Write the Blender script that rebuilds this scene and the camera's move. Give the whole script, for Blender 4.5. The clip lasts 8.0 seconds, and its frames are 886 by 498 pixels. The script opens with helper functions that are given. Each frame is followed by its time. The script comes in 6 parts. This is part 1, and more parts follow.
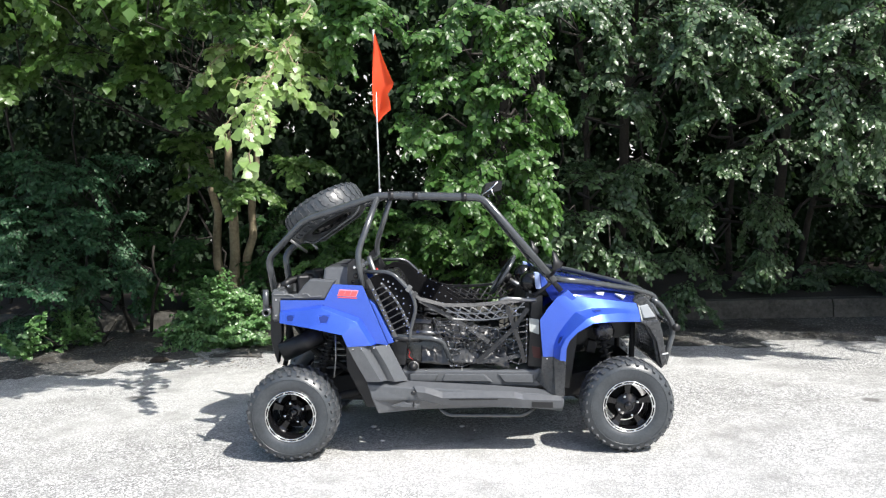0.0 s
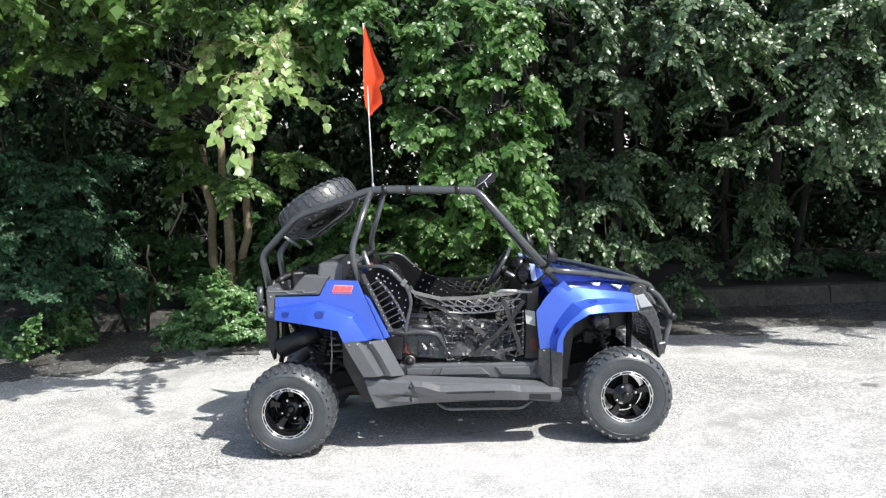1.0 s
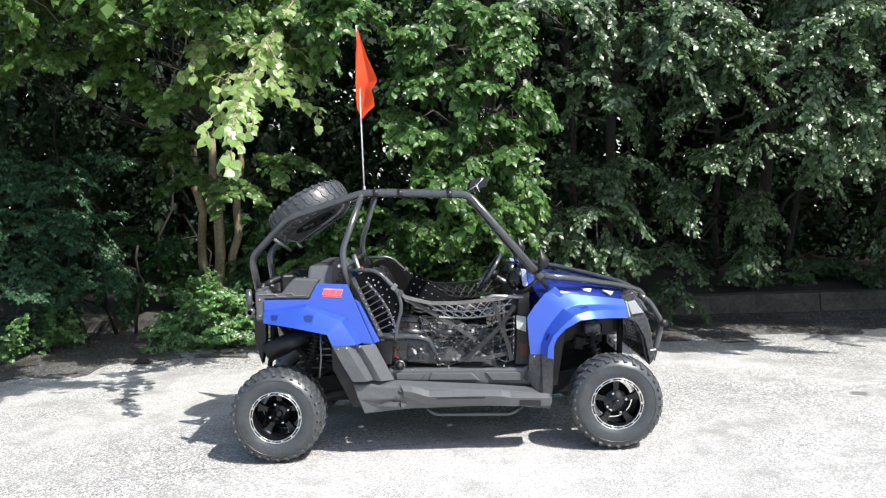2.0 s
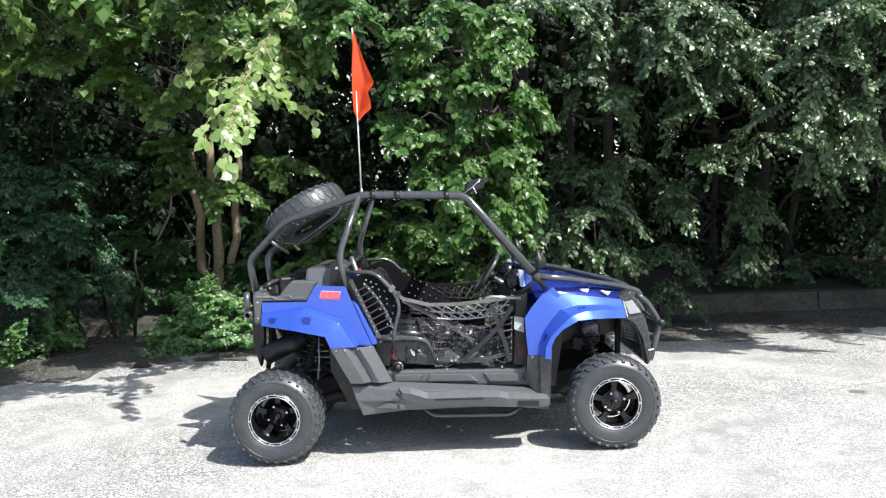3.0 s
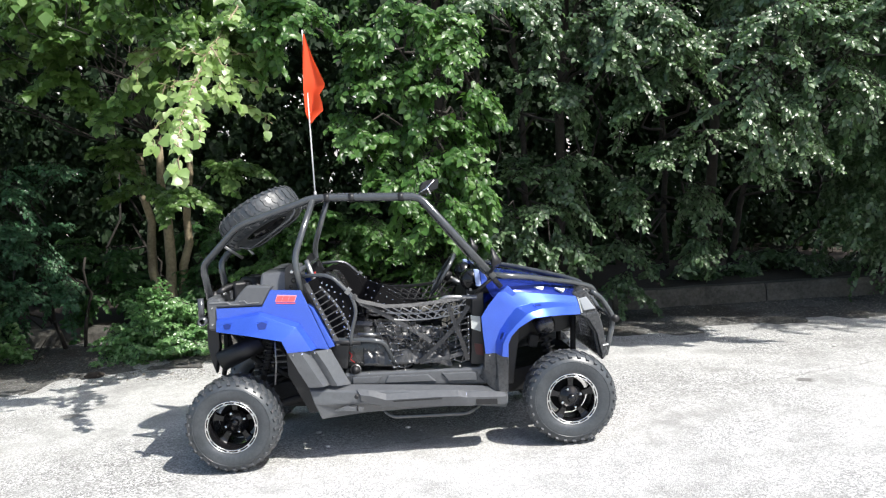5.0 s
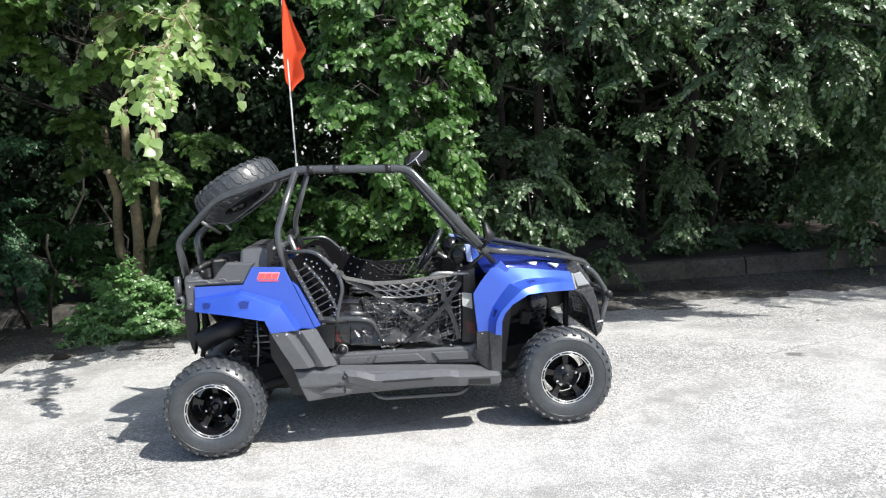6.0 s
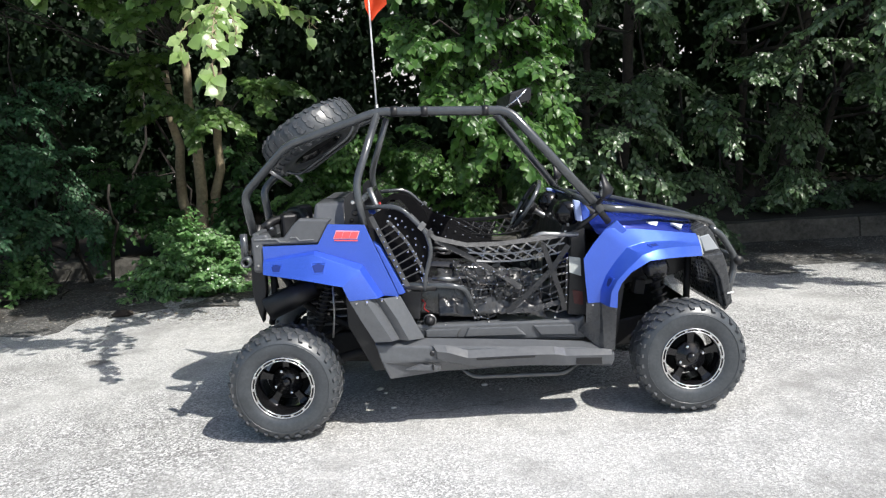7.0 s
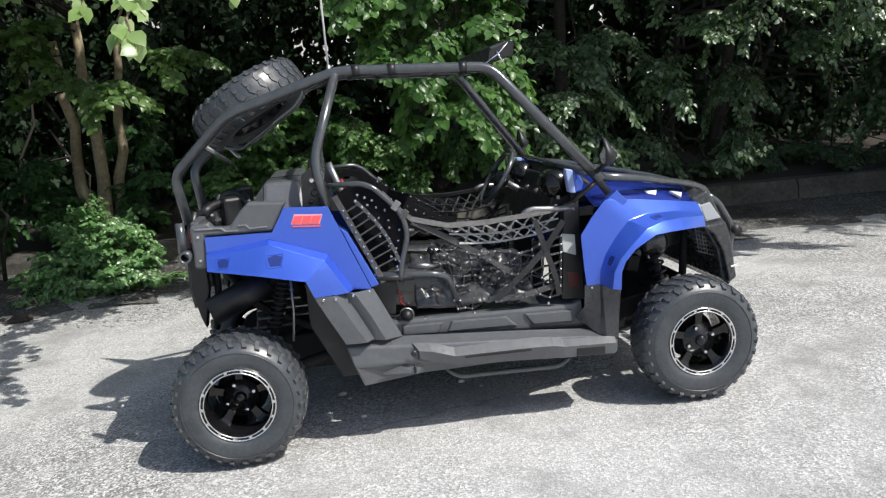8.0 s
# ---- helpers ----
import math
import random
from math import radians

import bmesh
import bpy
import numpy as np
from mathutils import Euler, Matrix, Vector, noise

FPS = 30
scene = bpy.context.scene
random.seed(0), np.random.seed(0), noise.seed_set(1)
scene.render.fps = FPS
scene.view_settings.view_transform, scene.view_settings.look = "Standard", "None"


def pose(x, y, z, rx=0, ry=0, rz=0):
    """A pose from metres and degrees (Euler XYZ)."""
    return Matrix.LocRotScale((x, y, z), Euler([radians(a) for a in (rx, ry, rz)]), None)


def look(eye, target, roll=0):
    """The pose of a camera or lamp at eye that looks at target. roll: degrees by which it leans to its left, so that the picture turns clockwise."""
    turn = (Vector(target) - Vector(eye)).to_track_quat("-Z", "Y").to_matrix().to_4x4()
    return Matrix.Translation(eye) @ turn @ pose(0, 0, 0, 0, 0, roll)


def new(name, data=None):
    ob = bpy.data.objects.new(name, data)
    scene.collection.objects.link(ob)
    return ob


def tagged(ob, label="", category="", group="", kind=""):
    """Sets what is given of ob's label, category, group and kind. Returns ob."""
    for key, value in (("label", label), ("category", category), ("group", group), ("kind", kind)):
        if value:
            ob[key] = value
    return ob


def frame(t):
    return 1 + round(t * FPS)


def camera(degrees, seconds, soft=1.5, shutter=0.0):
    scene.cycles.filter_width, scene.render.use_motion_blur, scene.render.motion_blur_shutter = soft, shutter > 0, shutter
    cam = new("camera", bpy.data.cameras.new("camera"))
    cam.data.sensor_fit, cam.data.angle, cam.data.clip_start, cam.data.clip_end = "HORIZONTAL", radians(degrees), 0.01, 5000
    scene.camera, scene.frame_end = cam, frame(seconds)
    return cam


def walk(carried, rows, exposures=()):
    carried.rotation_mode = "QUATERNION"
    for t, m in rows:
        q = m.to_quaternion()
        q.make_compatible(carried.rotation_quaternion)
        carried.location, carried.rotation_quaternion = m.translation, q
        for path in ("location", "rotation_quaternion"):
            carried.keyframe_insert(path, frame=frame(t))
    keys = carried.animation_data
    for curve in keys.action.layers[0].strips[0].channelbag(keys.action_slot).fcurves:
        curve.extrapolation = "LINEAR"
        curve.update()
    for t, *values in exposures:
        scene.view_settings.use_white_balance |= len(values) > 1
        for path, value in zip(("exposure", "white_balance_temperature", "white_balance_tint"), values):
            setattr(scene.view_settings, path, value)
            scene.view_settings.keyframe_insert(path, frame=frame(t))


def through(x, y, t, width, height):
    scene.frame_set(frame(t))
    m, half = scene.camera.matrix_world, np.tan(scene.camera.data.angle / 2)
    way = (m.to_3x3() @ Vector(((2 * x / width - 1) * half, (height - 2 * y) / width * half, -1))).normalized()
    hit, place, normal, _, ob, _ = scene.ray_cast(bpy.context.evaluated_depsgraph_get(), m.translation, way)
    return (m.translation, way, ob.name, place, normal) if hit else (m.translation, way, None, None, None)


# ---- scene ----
cam = camera(58.5, 8.0, soft=1.25)
PATH = [
    (0, (0.051, -4.622, 1.301), (-0.002, -2.626, 1.196), -1.9),
    (0.5, (0.051, -4.614, 1.297), (-0.011, -2.618, 1.188), -2.3),
    (1, (0.063, -4.602, 1.297), (0.017, -2.606, 1.176), -3.0),
    (1.5, (0.064, -4.582, 1.299), (0.026, -2.587, 1.172), -2.1),
    (1.7, (0.062, -4.575, 1.301), (0.034, -2.579, 1.19), -2.2),
    (2.8, (0.074, -4.582, 1.298), (0.049, -2.585, 1.173), -2.7),
    (3, (0.075, -4.582, 1.298), (0.053, -2.585, 1.189), -2.8),
    (3.5, (0.067, -4.589, 1.306), (0.064, -2.591, 1.234), -2.9),
    (4, (0.081, -4.595, 1.304), (0.138, -2.597, 1.237), -3.8),
    (4.5, (0.085, -4.605, 1.301), (0.165, -2.608, 1.215), -4.3),
    (4.7, (0.084, -4.605, 1.301), (0.164, -2.608, 1.194), -4.3),
    (5.8, (0.007, -4.468, 1.305), (0.131, -2.476, 1.181), -2.2),
    (6, (-0.029, -4.411, 1.292), (0.138, -2.426, 1.11), -4.0),
    (6.5, (-0.061, -4.176, 1.251), (0.058, -2.189, 1.051), -3.3),
    (7, (-0.182, -3.836, 1.264), (-0.169, -1.856, 0.976), -3.8),
    (7.5, (-0.364, -3.628, 1.268), (-0.14, -1.685, 0.848), -7.8),
    (8, (-0.439, -3.337, 1.233), (-0.195, -1.385, 0.869), -5.2),
]
EXPOSURES = [(0.0, 0.67), (4.7, 0.72), (6.5, 0.49), (7.5, 0.30), (8.0, 0.19)]
walk(cam, [(t, look(eye, target, roll)) for t, eye, target, roll in PATH], EXPOSURES)


# ---------------------------------------------------------------- light
SUN_TO = Vector((0.62, -0.52, 1.0)).normalized()      # towards the sun
elevation = math.asin(SUN_TO.z)
azimuth = math.atan2(SUN_TO.x, SUN_TO.y)
world = bpy.data.worlds.new("sky")
scene.world = world
world.use_nodes = True
wn = world.node_tree.nodes
sky = wn.new("ShaderNodeTexSky")
sky.sky_type = "NISHITA"
sky.sun_disc = False
sky.sun_elevation = elevation
sky.sun_rotation = azimuth
sky.air_density, sky.dust_density, sky.ozone_density = 1.0, 2.0, 1.0
wn["Background"].inputs["Strength"].default_value = 0.127
world.node_tree.links.new(sky.outputs["Color"], wn["Background"].inputs["Color"])

sun_data = bpy.data.lights.new("sun", "SUN")
sun_data.energy, sun_data.angle, sun_data.color = 4.5, radians(0.55), (1.0, 0.975, 0.915)
sun = new("sun", sun_data)
sun.matrix_world = look(SUN_TO * 30, (0, 0, 0))

# ---------------------------------------------------------------- materials
def material(name, base, rough=0.5, metal=0.0, spec=0.5):
    m = bpy.data.materials.new(name)
    m.use_nodes = True
    b = m.node_tree.nodes["Principled BSDF"]
    b.inputs["Base Color"].default_value = (*base, 1)
    b.inputs["Roughness"].default_value = rough
    b.inputs["Metallic"].default_value = metal
    b.inputs["Specular IOR Level"].default_value = spec
    return m


def node(m, kind, **inputs):
    n = m.node_tree.nodes.new(kind)
    for key, value in inputs.items():
        n.inputs[key.replace("_", " ")].default_value = value
    return n


def wire(m, a, b):
    m.node_tree.links.new(a, b)


def coords(m, scale=(1, 1, 1)):
    tc = node(m, "ShaderNodeTexCoord")
    mp = node(m, "ShaderNodeMapping", Scale=scale)
    wire(m, tc.outputs["Object"], mp.inputs["Vector"])
    return mp.outputs["Vector"]


def noise_tex(m, vec, scale, detail=4.0, rough=0.55):
    n = node(m, "ShaderNodeTexNoise", Scale=scale, Detail=detail, Roughness=rough)
    wire(m, vec, n.inputs["Vector"])
    return n.outputs["Fac"]


def ramp(m, fac, stops):
    r = node(m, "ShaderNodeValToRGB")
    e = r.color_ramp.elements
    while len(e) < len(stops):
        e.new(0.5)
    for el, (p, c) in zip(e, stops):
        el.position, el.color = p, (*c, 1) if len(c) == 3 else c
    wire(m, fac, r.inputs["Fac"])
    return r.outputs["Color"]


def mixed(m, fac, a, b, mode="MIX"):
    n = m.node_tree.nodes.new("ShaderNodeMix")
    n.data_type, n.blend_type = "RGBA", mode
    for value, socket in ((fac, n.inputs[0]), (a, n.inputs[6]), (b, n.inputs[7])):
        if isinstance(value, (int, float)):
            socket.default_value = value
        elif isinstance(value, tuple):
            socket.default_value = (*value, 1)
        else:
            wire(m, value, socket)
    return n.outputs[2]


def bump(m, height, strength, distance=0.01):
    n = node(m, "ShaderNodeBump", Strength=strength, Distance=distance)
    wire(m, height, n.inputs["Height"])
    wire(m, n.outputs["Normal"], m.node_tree.nodes["Principled BSDF"].inputs["Normal"])


def grained(name, dark, light, rough, scale, metal=0.0, relief=0.0, rough_swing=0.1, spec=0.5):
    """A surface whose colour and gloss wander at two scales."""
    m = material(name, light, rough, metal, spec)
    b = m.node_tree.nodes["Principled BSDF"]
    v = coords(m)
    big = noise_tex(m, v, scale * 0.12, 3)
    fine = noise_tex(m, v, scale, 5, 0.65)
    both = mixed(m, 0.5, big, fine)
    wire(m, ramp(m, both, [(0.35, dark), (0.65, light)]), b.inputs["Base Color"])
    mr = node(m, "ShaderNodeMapRange")
    mr.inputs["From Min"].default_value, mr.inputs["From Max"].default_value = 0.3, 0.7
    mr.inputs["To Min"].default_value, mr.inputs["To Max"].default_value = rough - rough_swing, rough + rough_swing
    wire(m, big, mr.inputs["Value"])
    wire(m, mr.outputs["Result"], b.inputs["Roughness"])
    if relief:
        bump(m, fine, relief, 0.004)
    return m


CRACK = (0.30, -0.25)      # slope and offset of the crack, y over x


def asphalt():
    m = material("weathered_pavement", (0.4, 0.39, 0.37), 0.88, 0.0, 0.35)
    b = m.node_tree.nodes["Principled BSDF"]
    v = coords(m)
    vor = node(m, "ShaderNodeTexVoronoi", Scale=125.0)
    wire(m, v, vor.inputs["Vector"])
    stones = ramp(m, vor.outputs["Color"], [(0.1, (0.02, 0.02, 0.02)), (0.34, (0.19, 0.189, 0.186)), (0.58, (0.44, 0.437, 0.43)), (0.84, (0.9, 0.895, 0.88))])
    grain = noise_tex(m, v, 170, 4, 0.75)
    col = mixed(m, 0.36, stones, ramp(m, grain, [(0.4, (0.05, 0.05, 0.05)), (0.58, (0.62, 0.615, 0.605))]))
    clots = noise_tex(m, v, 52, 3, 0.6)
    col = mixed(m, ramp(m, clots, [(0.54, (0, 0, 0)), (0.68, (0.62, 0.62, 0.62))]), col, (0.075, 0.074, 0.072))
    worn = noise_tex(m, v, 0.5, 6, 0.62)
    col = mixed(m, ramp(m, worn, [(0.42, (0, 0, 0)), (0.6, (0.55, 0.55, 0.55))]), col, (0.56, 0.554, 0.541))
    patch = noise_tex(m, v, 1.9, 7, 0.66)
    col = mixed(m, ramp(m, patch, [(0.48, (0, 0, 0)), (0.66, (0.66, 0.66, 0.66))]), col, (0.23, 0.226, 0.218))
    film = noise_tex(m, v, 7.0, 5, 0.6)
    col = mixed(m, ramp(m, film, [(0.6, (0, 0, 0)), (0.72, (0.4, 0.4, 0.4))]), col, (0.56, 0.55, 0.53))
    fleck = noise_tex(m, v, 30, 2, 0.5)
    col = mixed(m, ramp(m, fleck, [(0.69, (0, 0, 0)), (0.75, (0.7, 0.7, 0.7))]), col, (0.14, 0.13, 0.12))
    # old drip stains, ragged at the edge
    for x, y, size in ((-2.35, 0.95, 0.08), (2.6, 0.4, 0.07), (-1.75, -1.3, 0.1)):
        d = node(m, "ShaderNodeVectorMath")
        d.operation = "DISTANCE"
        d.inputs[1].default_value = (x, y, 0)
        wire(m, v, d.inputs[0])
        rag = node(m, "ShaderNodeMath")
        rag.operation = "MULTIPLY_ADD"
        rag.inputs[1].default_value = size * 2.4
        wire(m, film, rag.inputs[0])
        wire(m, d.outputs["Value"], rag.inputs[2])
        col = mixed(m, ramp(m, rag.outputs["Value"], [(size * 1.7, (0.75, 0.75, 0.75)), (size * 2.3, (0, 0, 0))]), col, (0.1, 0.095, 0.09))
    # a fine crack that runs across the lot
    sep = node(m, "ShaderNodeSeparateXYZ")
    wire(m, v, sep.inputs["Vector"])
    run = node(m, "ShaderNodeMath")
    run.operation = "MULTIPLY_ADD"
    run.inputs[1].default_value = -CRACK[0]
    wire(m, sep.outputs["X"], run.inputs[0])
    wire(m, sep.outputs["Y"], run.inputs[2])
    sway = node(m, "ShaderNodeMath")
    sway.operation = "MULTIPLY_ADD"
    sway.inputs[1].default_value = 0.35
    wire(m, noise_tex(m, v, 1.6, 8, 0.7), sway.inputs[0])
    wire(m, run.outputs["Value"], sway.inputs[2])
    off = node(m, "ShaderNodeMath")
    off.operation = "SUBTRACT"
    off.inputs[1].default_value = CRACK[1] + 0.175
    wire(m, sway.outputs["Value"], off.inputs[0])
    gap = node(m, "ShaderNodeMath")
    gap.operation = "ABSOLUTE"
    wire(m, off.outputs["Value"], gap.inputs[0])
    col = mixed(m, ramp(m, gap.outputs["Value"], [(0.002, (0.55, 0.55, 0.55)), (0.009, (0, 0, 0))]), col, (0.12, 0.115, 0.105))
    wire(m, col, b.inputs["Base Color"])
    bump(m, mixed(m, 0.5, vor.outputs["Distance"], grain), 0.8, 0.006)
    return m


def grit():
    """Dirty asphalt under a skin of soil, chips and crumbs, toned down for shade."""
    m = material("grit", (0.1, 0.1, 0.09), 0.92, 0.0, 0.3)
    b = m.node_tree.nodes["Principled BSDF"]
    v = coords(m)
    vor = node(m, "ShaderNodeTexVoronoi", Scale=75.0)
    wire(m, v, vor.inputs["Vector"])
    col = ramp(m, vor.outputs["Color"], [(0.15, (0.018, 0.017, 0.016)), (0.5, (0.065, 0.064, 0.061)), (0.75, (0.13, 0.127, 0.122)), (0.9, (0.42, 0.4, 0.37))])
    fine = noise_tex(m, v, 140, 4, 0.7)
    col = mixed(m, 0.4, col, ramp(m, fine, [(0.36, (0.02, 0.02, 0.018)), (0.64, (0.2, 0.197, 0.19))]))
    clear = noise_tex(m, v, 2.6, 6, 0.65)
    col = mixed(m, ramp(m, clear, [(0.5, (0, 0, 0)), (0.7, (0.5, 0.5, 0.5))]), col, (0.2, 0.197, 0.19))
    soil = noise_tex(m, v, 1.7, 5, 0.6)
    col = mixed(m, ramp(m, soil, [(0.5, (0, 0, 0)), (0.65, (0.8, 0.8, 0.8))]), col, (0.045, 0.039, 0.033))
    wire(m, col, b.inputs["Base Color"])
    bump(m, mixed(m, 0.5, vor.outputs["Distance"], fine), 0.9, 0.01)
    return m


def leaf_material(name, shades, rough=0.34, through=0.35, glow=(0.2, 0.42, 0.04), sheen=0.5):
    m = material(name, shades[1], rough, 0.0, sheen)
    b = m.node_tree.nodes["Principled BSDF"]
    g = node(m, "ShaderNodeNewGeometry")
    steps = [(i / (len(shades) - 1), c) for i, c in enumerate(shades)]
    col = ramp(m, g.outputs["Random Per Island"], steps)
    v = coords(m)
    col = mixed(m, ramp(m, noise_tex(m, v, 1.3, 3), [(0.35, (0, 0, 0)), (0.7, (0.5, 0.5, 0.5))]), col, shades[0])
    wire(m, col, b.inputs["Base Color"])
    tr = node(m, "ShaderNodeBsdfTranslucent")
    wire(m, mixed(m, 0.55, col, glow), tr.inputs["Color"])
    mix = node(m, "ShaderNodeMixShader", Fac=through)
    wire(m, b.outputs["BSDF"], mix.inputs[1])
    wire(m, tr.outputs["BSDF"], mix.inputs[2])
    wire(m, mix.outputs["Shader"], m.node_tree.nodes["Material Output"].inputs["Surface"])
    return m


def paint():
    m = material("blue_paint", (0.04, 0.1, 0.6), 0.32, 0.58, 0.5)
    b = m.node_tree.nodes["Principled BSDF"]
    v = coords(m)
    flake = noise_tex(m, v, 900, 1, 0.5)
    wire(m, ramp(m, flake, [(0.3, (0.03, 0.088, 0.5)), (0.7, (0.07, 0.17, 0.78))]), b.inputs["Base Color"])
    b.inputs["Coat Weight"].default_value = 1.0
    b.inputs["Coat Roughness"].default_value = 0.13
    dust = noise_tex(m, v, 9, 4, 0.6)
    wire(m, ramp(m, dust, [(0.3, (0.3,) * 3), (0.75, (0.42,) * 3)]), b.inputs["Roughness"])
    return m


MAT_GROUND = asphalt()
# Concrete toned well down: the shade along the kerb is in its colour.
MAT_CONCRETE = grained("old_concrete_in_shade", (0.036, 0.034, 0.029), (0.128, 0.12, 0.106), 0.92, 30, relief=0.6)
MAT_EARTH = grained("leaf_mould", (0.018, 0.014, 0.011), (0.055, 0.043, 0.033), 0.95, 22, relief=0.9)
MAT_GRIT = grit()
MAT_PALE_BACKDROP = grained("pale_backdrop", (0.66, 0.64, 0.62), (0.78, 0.76, 0.74), 0.9, 3)
MAT_BARK = grained("bark", (0.155, 0.122, 0.075), (0.39, 0.325, 0.21), 0.9, 26, relief=0.8)
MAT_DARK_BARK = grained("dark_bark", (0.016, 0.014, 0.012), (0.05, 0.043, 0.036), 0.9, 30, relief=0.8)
MAT_LEAF_MULBERRY = leaf_material("mulberry_leaf", [(0.046, 0.104, 0.025), (0.097, 0.182, 0.046), (0.205, 0.31, 0.113)], 0.34, 0.38, (0.26, 0.48, 0.08), 0.5)
MAT_LEAF_HANGING = leaf_material("glossy_leaf", [(0.0357, 0.0935, 0.0229), (0.0765, 0.174, 0.0425), (0.162, 0.281, 0.085)], 0.36, 0.4, (0.2, 0.44, 0.06), 0.5)
MAT_LEAF_DARK = leaf_material("dark_glossy_leaf", [(0.028, 0.06, 0.022), (0.068, 0.13, 0.052), (0.2, 0.29, 0.155)], 0.36, 0.34, (0.19, 0.36, 0.1), 0.8)
# Near-black leaf tones: the wood's deep shade is put into the colour.
MAT_LEAF_WOODS = leaf_material("shade_toned_leaf", [(0.006, 0.015, 0.0065), (0.012, 0.028, 0.011), (0.021, 0.0425, 0.017)], 0.6, 0.2, (0.1, 0.2, 0.05), 0.2)
MAT_LEAF_SHRUB = leaf_material("shrub_leaf", [(0.022, 0.066, 0.022), (0.05, 0.122, 0.038), (0.1, 0.19, 0.064)], 0.38, 0.36, (0.14, 0.34, 0.08), 0.22)
MAT_LEAF_BUSH = leaf_material("bush_leaf", [(0.08, 0.19, 0.055), (0.15, 0.3, 0.1), (0.29, 0.45, 0.2)], 0.32, 0.36, (0.2, 0.44, 0.09), 0.75)
MAT_LEAF_BLUISH = leaf_material("blue_green_leaf", [(0.024, 0.074, 0.037), (0.054, 0.134, 0.066), (0.1, 0.2, 0.1)], 0.4, 0.3, (0.12, 0.3, 0.1), 0.35)
MAT_LEAF_SUNLIT_YOUNG = leaf_material("sunlit_young_leaf", [(0.14, 0.24, 0.06), (0.28, 0.41, 0.14), (0.46, 0.58, 0.27)], 0.3, 0.4, (0.42, 0.62, 0.16), 0.8)
MAT_LITTER = leaf_material("dry_litter", [(0.06, 0.05, 0.04), (0.17, 0.15, 0.125), (0.4, 0.38, 0.34)], 0.8, 0.1, (0.3, 0.2, 0.1))

MAT_BLUE = paint()
MAT_PLASTIC = grained("grey_black_plastic", (0.074, 0.078, 0.085), (0.1, 0.105, 0.113), 0.33, 420, relief=0.1, rough_swing=0.05, spec=0.65)
MAT_NOSE = grained("dark_nose_plastic", (0.035, 0.037, 0.04), (0.055, 0.057, 0.06), 0.28, 420, relief=0.08, rough_swing=0.04, spec=0.6)
# Hood blue darkened to stand in for the trees its gloss mirrors.
MAT_HOOD = grained("hood_paint_mirroring_trees", (0.012, 0.026, 0.2), (0.02, 0.04, 0.28), 0.16, 300, metal=0.35, rough_swing=0.05)
MAT_SKY_SHEEN_BLUE = grained("blue_sky_sheen", (0.3, 0.38, 0.68), (0.38, 0.47, 0.78), 0.3, 90)
MAT_UNDER_BLACK = grained("dull_black_metal", (0.007, 0.007, 0.0075), (0.018, 0.018, 0.018), 0.62, 60, relief=0.2, spec=0.25)
MAT_BLACK = grained("black_plastic", (0.007, 0.007, 0.008), (0.016, 0.016, 0.018), 0.45, 120, relief=0.1)
MAT_TUBE = grained("dark_grey_powder_coat", (0.05, 0.055, 0.06), (0.078, 0.084, 0.09), 0.2, 200, metal=0.2, relief=0.06, rough_swing=0.04, spec=0.9)
MAT_RUBBER = grained("rubber", (0.03, 0.035, 0.04), (0.06, 0.067, 0.075), 0.36, 90, relief=0.1, rough_swing=0.08, spec=0.6)
MAT_TREAD = grained("dusty_tread_rubber", (0.034, 0.037, 0.041), (0.08, 0.084, 0.091), 0.46, 55, relief=0.2, spec=0.45)
MAT_RIM = material("gloss_black_rim", (0.006, 0.006, 0.007), 0.16)
MAT_CHROME = grained("machined_alloy", (0.62, 0.62, 0.62), (0.85, 0.85, 0.85), 0.22, 90, metal=1.0)
MAT_STEEL = grained("dull_steel", (0.22, 0.22, 0.22), (0.42, 0.42, 0.42), 0.4, 80, metal=0.9)
MAT_VINYL = grained("black_vinyl", (0.012, 0.012, 0.013), (0.028, 0.028, 0.03), 0.23, 60, relief=0.2, spec=0.8)
MAT_COVER = grained("black_cover", (0.02, 0.02, 0.021), (0.055, 0.055, 0.057), 0.34, 90, relief=0.3, spec=0.7)
MAT_WEB = grained("black_webbing", (0.006, 0.006, 0.007), (0.02, 0.02, 0.022), 0.34, 500, relief=0.5, spec=0.7)
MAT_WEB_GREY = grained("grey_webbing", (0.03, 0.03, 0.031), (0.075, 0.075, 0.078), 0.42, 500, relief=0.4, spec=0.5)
MAT_MESH = grained("black_mesh_cloth", (0.004, 0.004, 0.005), (0.009, 0.009, 0.01), 0.8, 700, relief=0.6, spec=0.1)
MAT_RED = material("red_plastic", (0.3, 0.015, 0.015), 0.4)
MAT_DECAL = material("red_decal", (0.78, 0.1, 0.11), 0.4)
MAT_DECAL_PALE = material("pale_decal", (0.75, 0.34, 0.42), 0.4)
MAT_PALE_STONE = grained("pale_stone", (0.5, 0.49, 0.47), (0.75, 0.74, 0.72), 0.8, 200)
MAT_SCOOP_SHADE = material("scoop_shade_blue", (0.01, 0.026, 0.17), 0.4)
MAT_DARK_RED = material("dark_red_plastic", (0.07, 0.008, 0.008), 0.4)
MAT_WHITE = material("white_fibreglass", (0.78, 0.78, 0.76), 0.4)
MAT_PAPER = material("pale_sticker", (0.5, 0.53, 0.52), 0.5)
MAT_LENS = material("lens", (0.12, 0.13, 0.14), 0.08, 0.3)
MAT_HEADLIGHT = material("headlight_glass", (0.42, 0.44, 0.46), 0.12, 0.2)
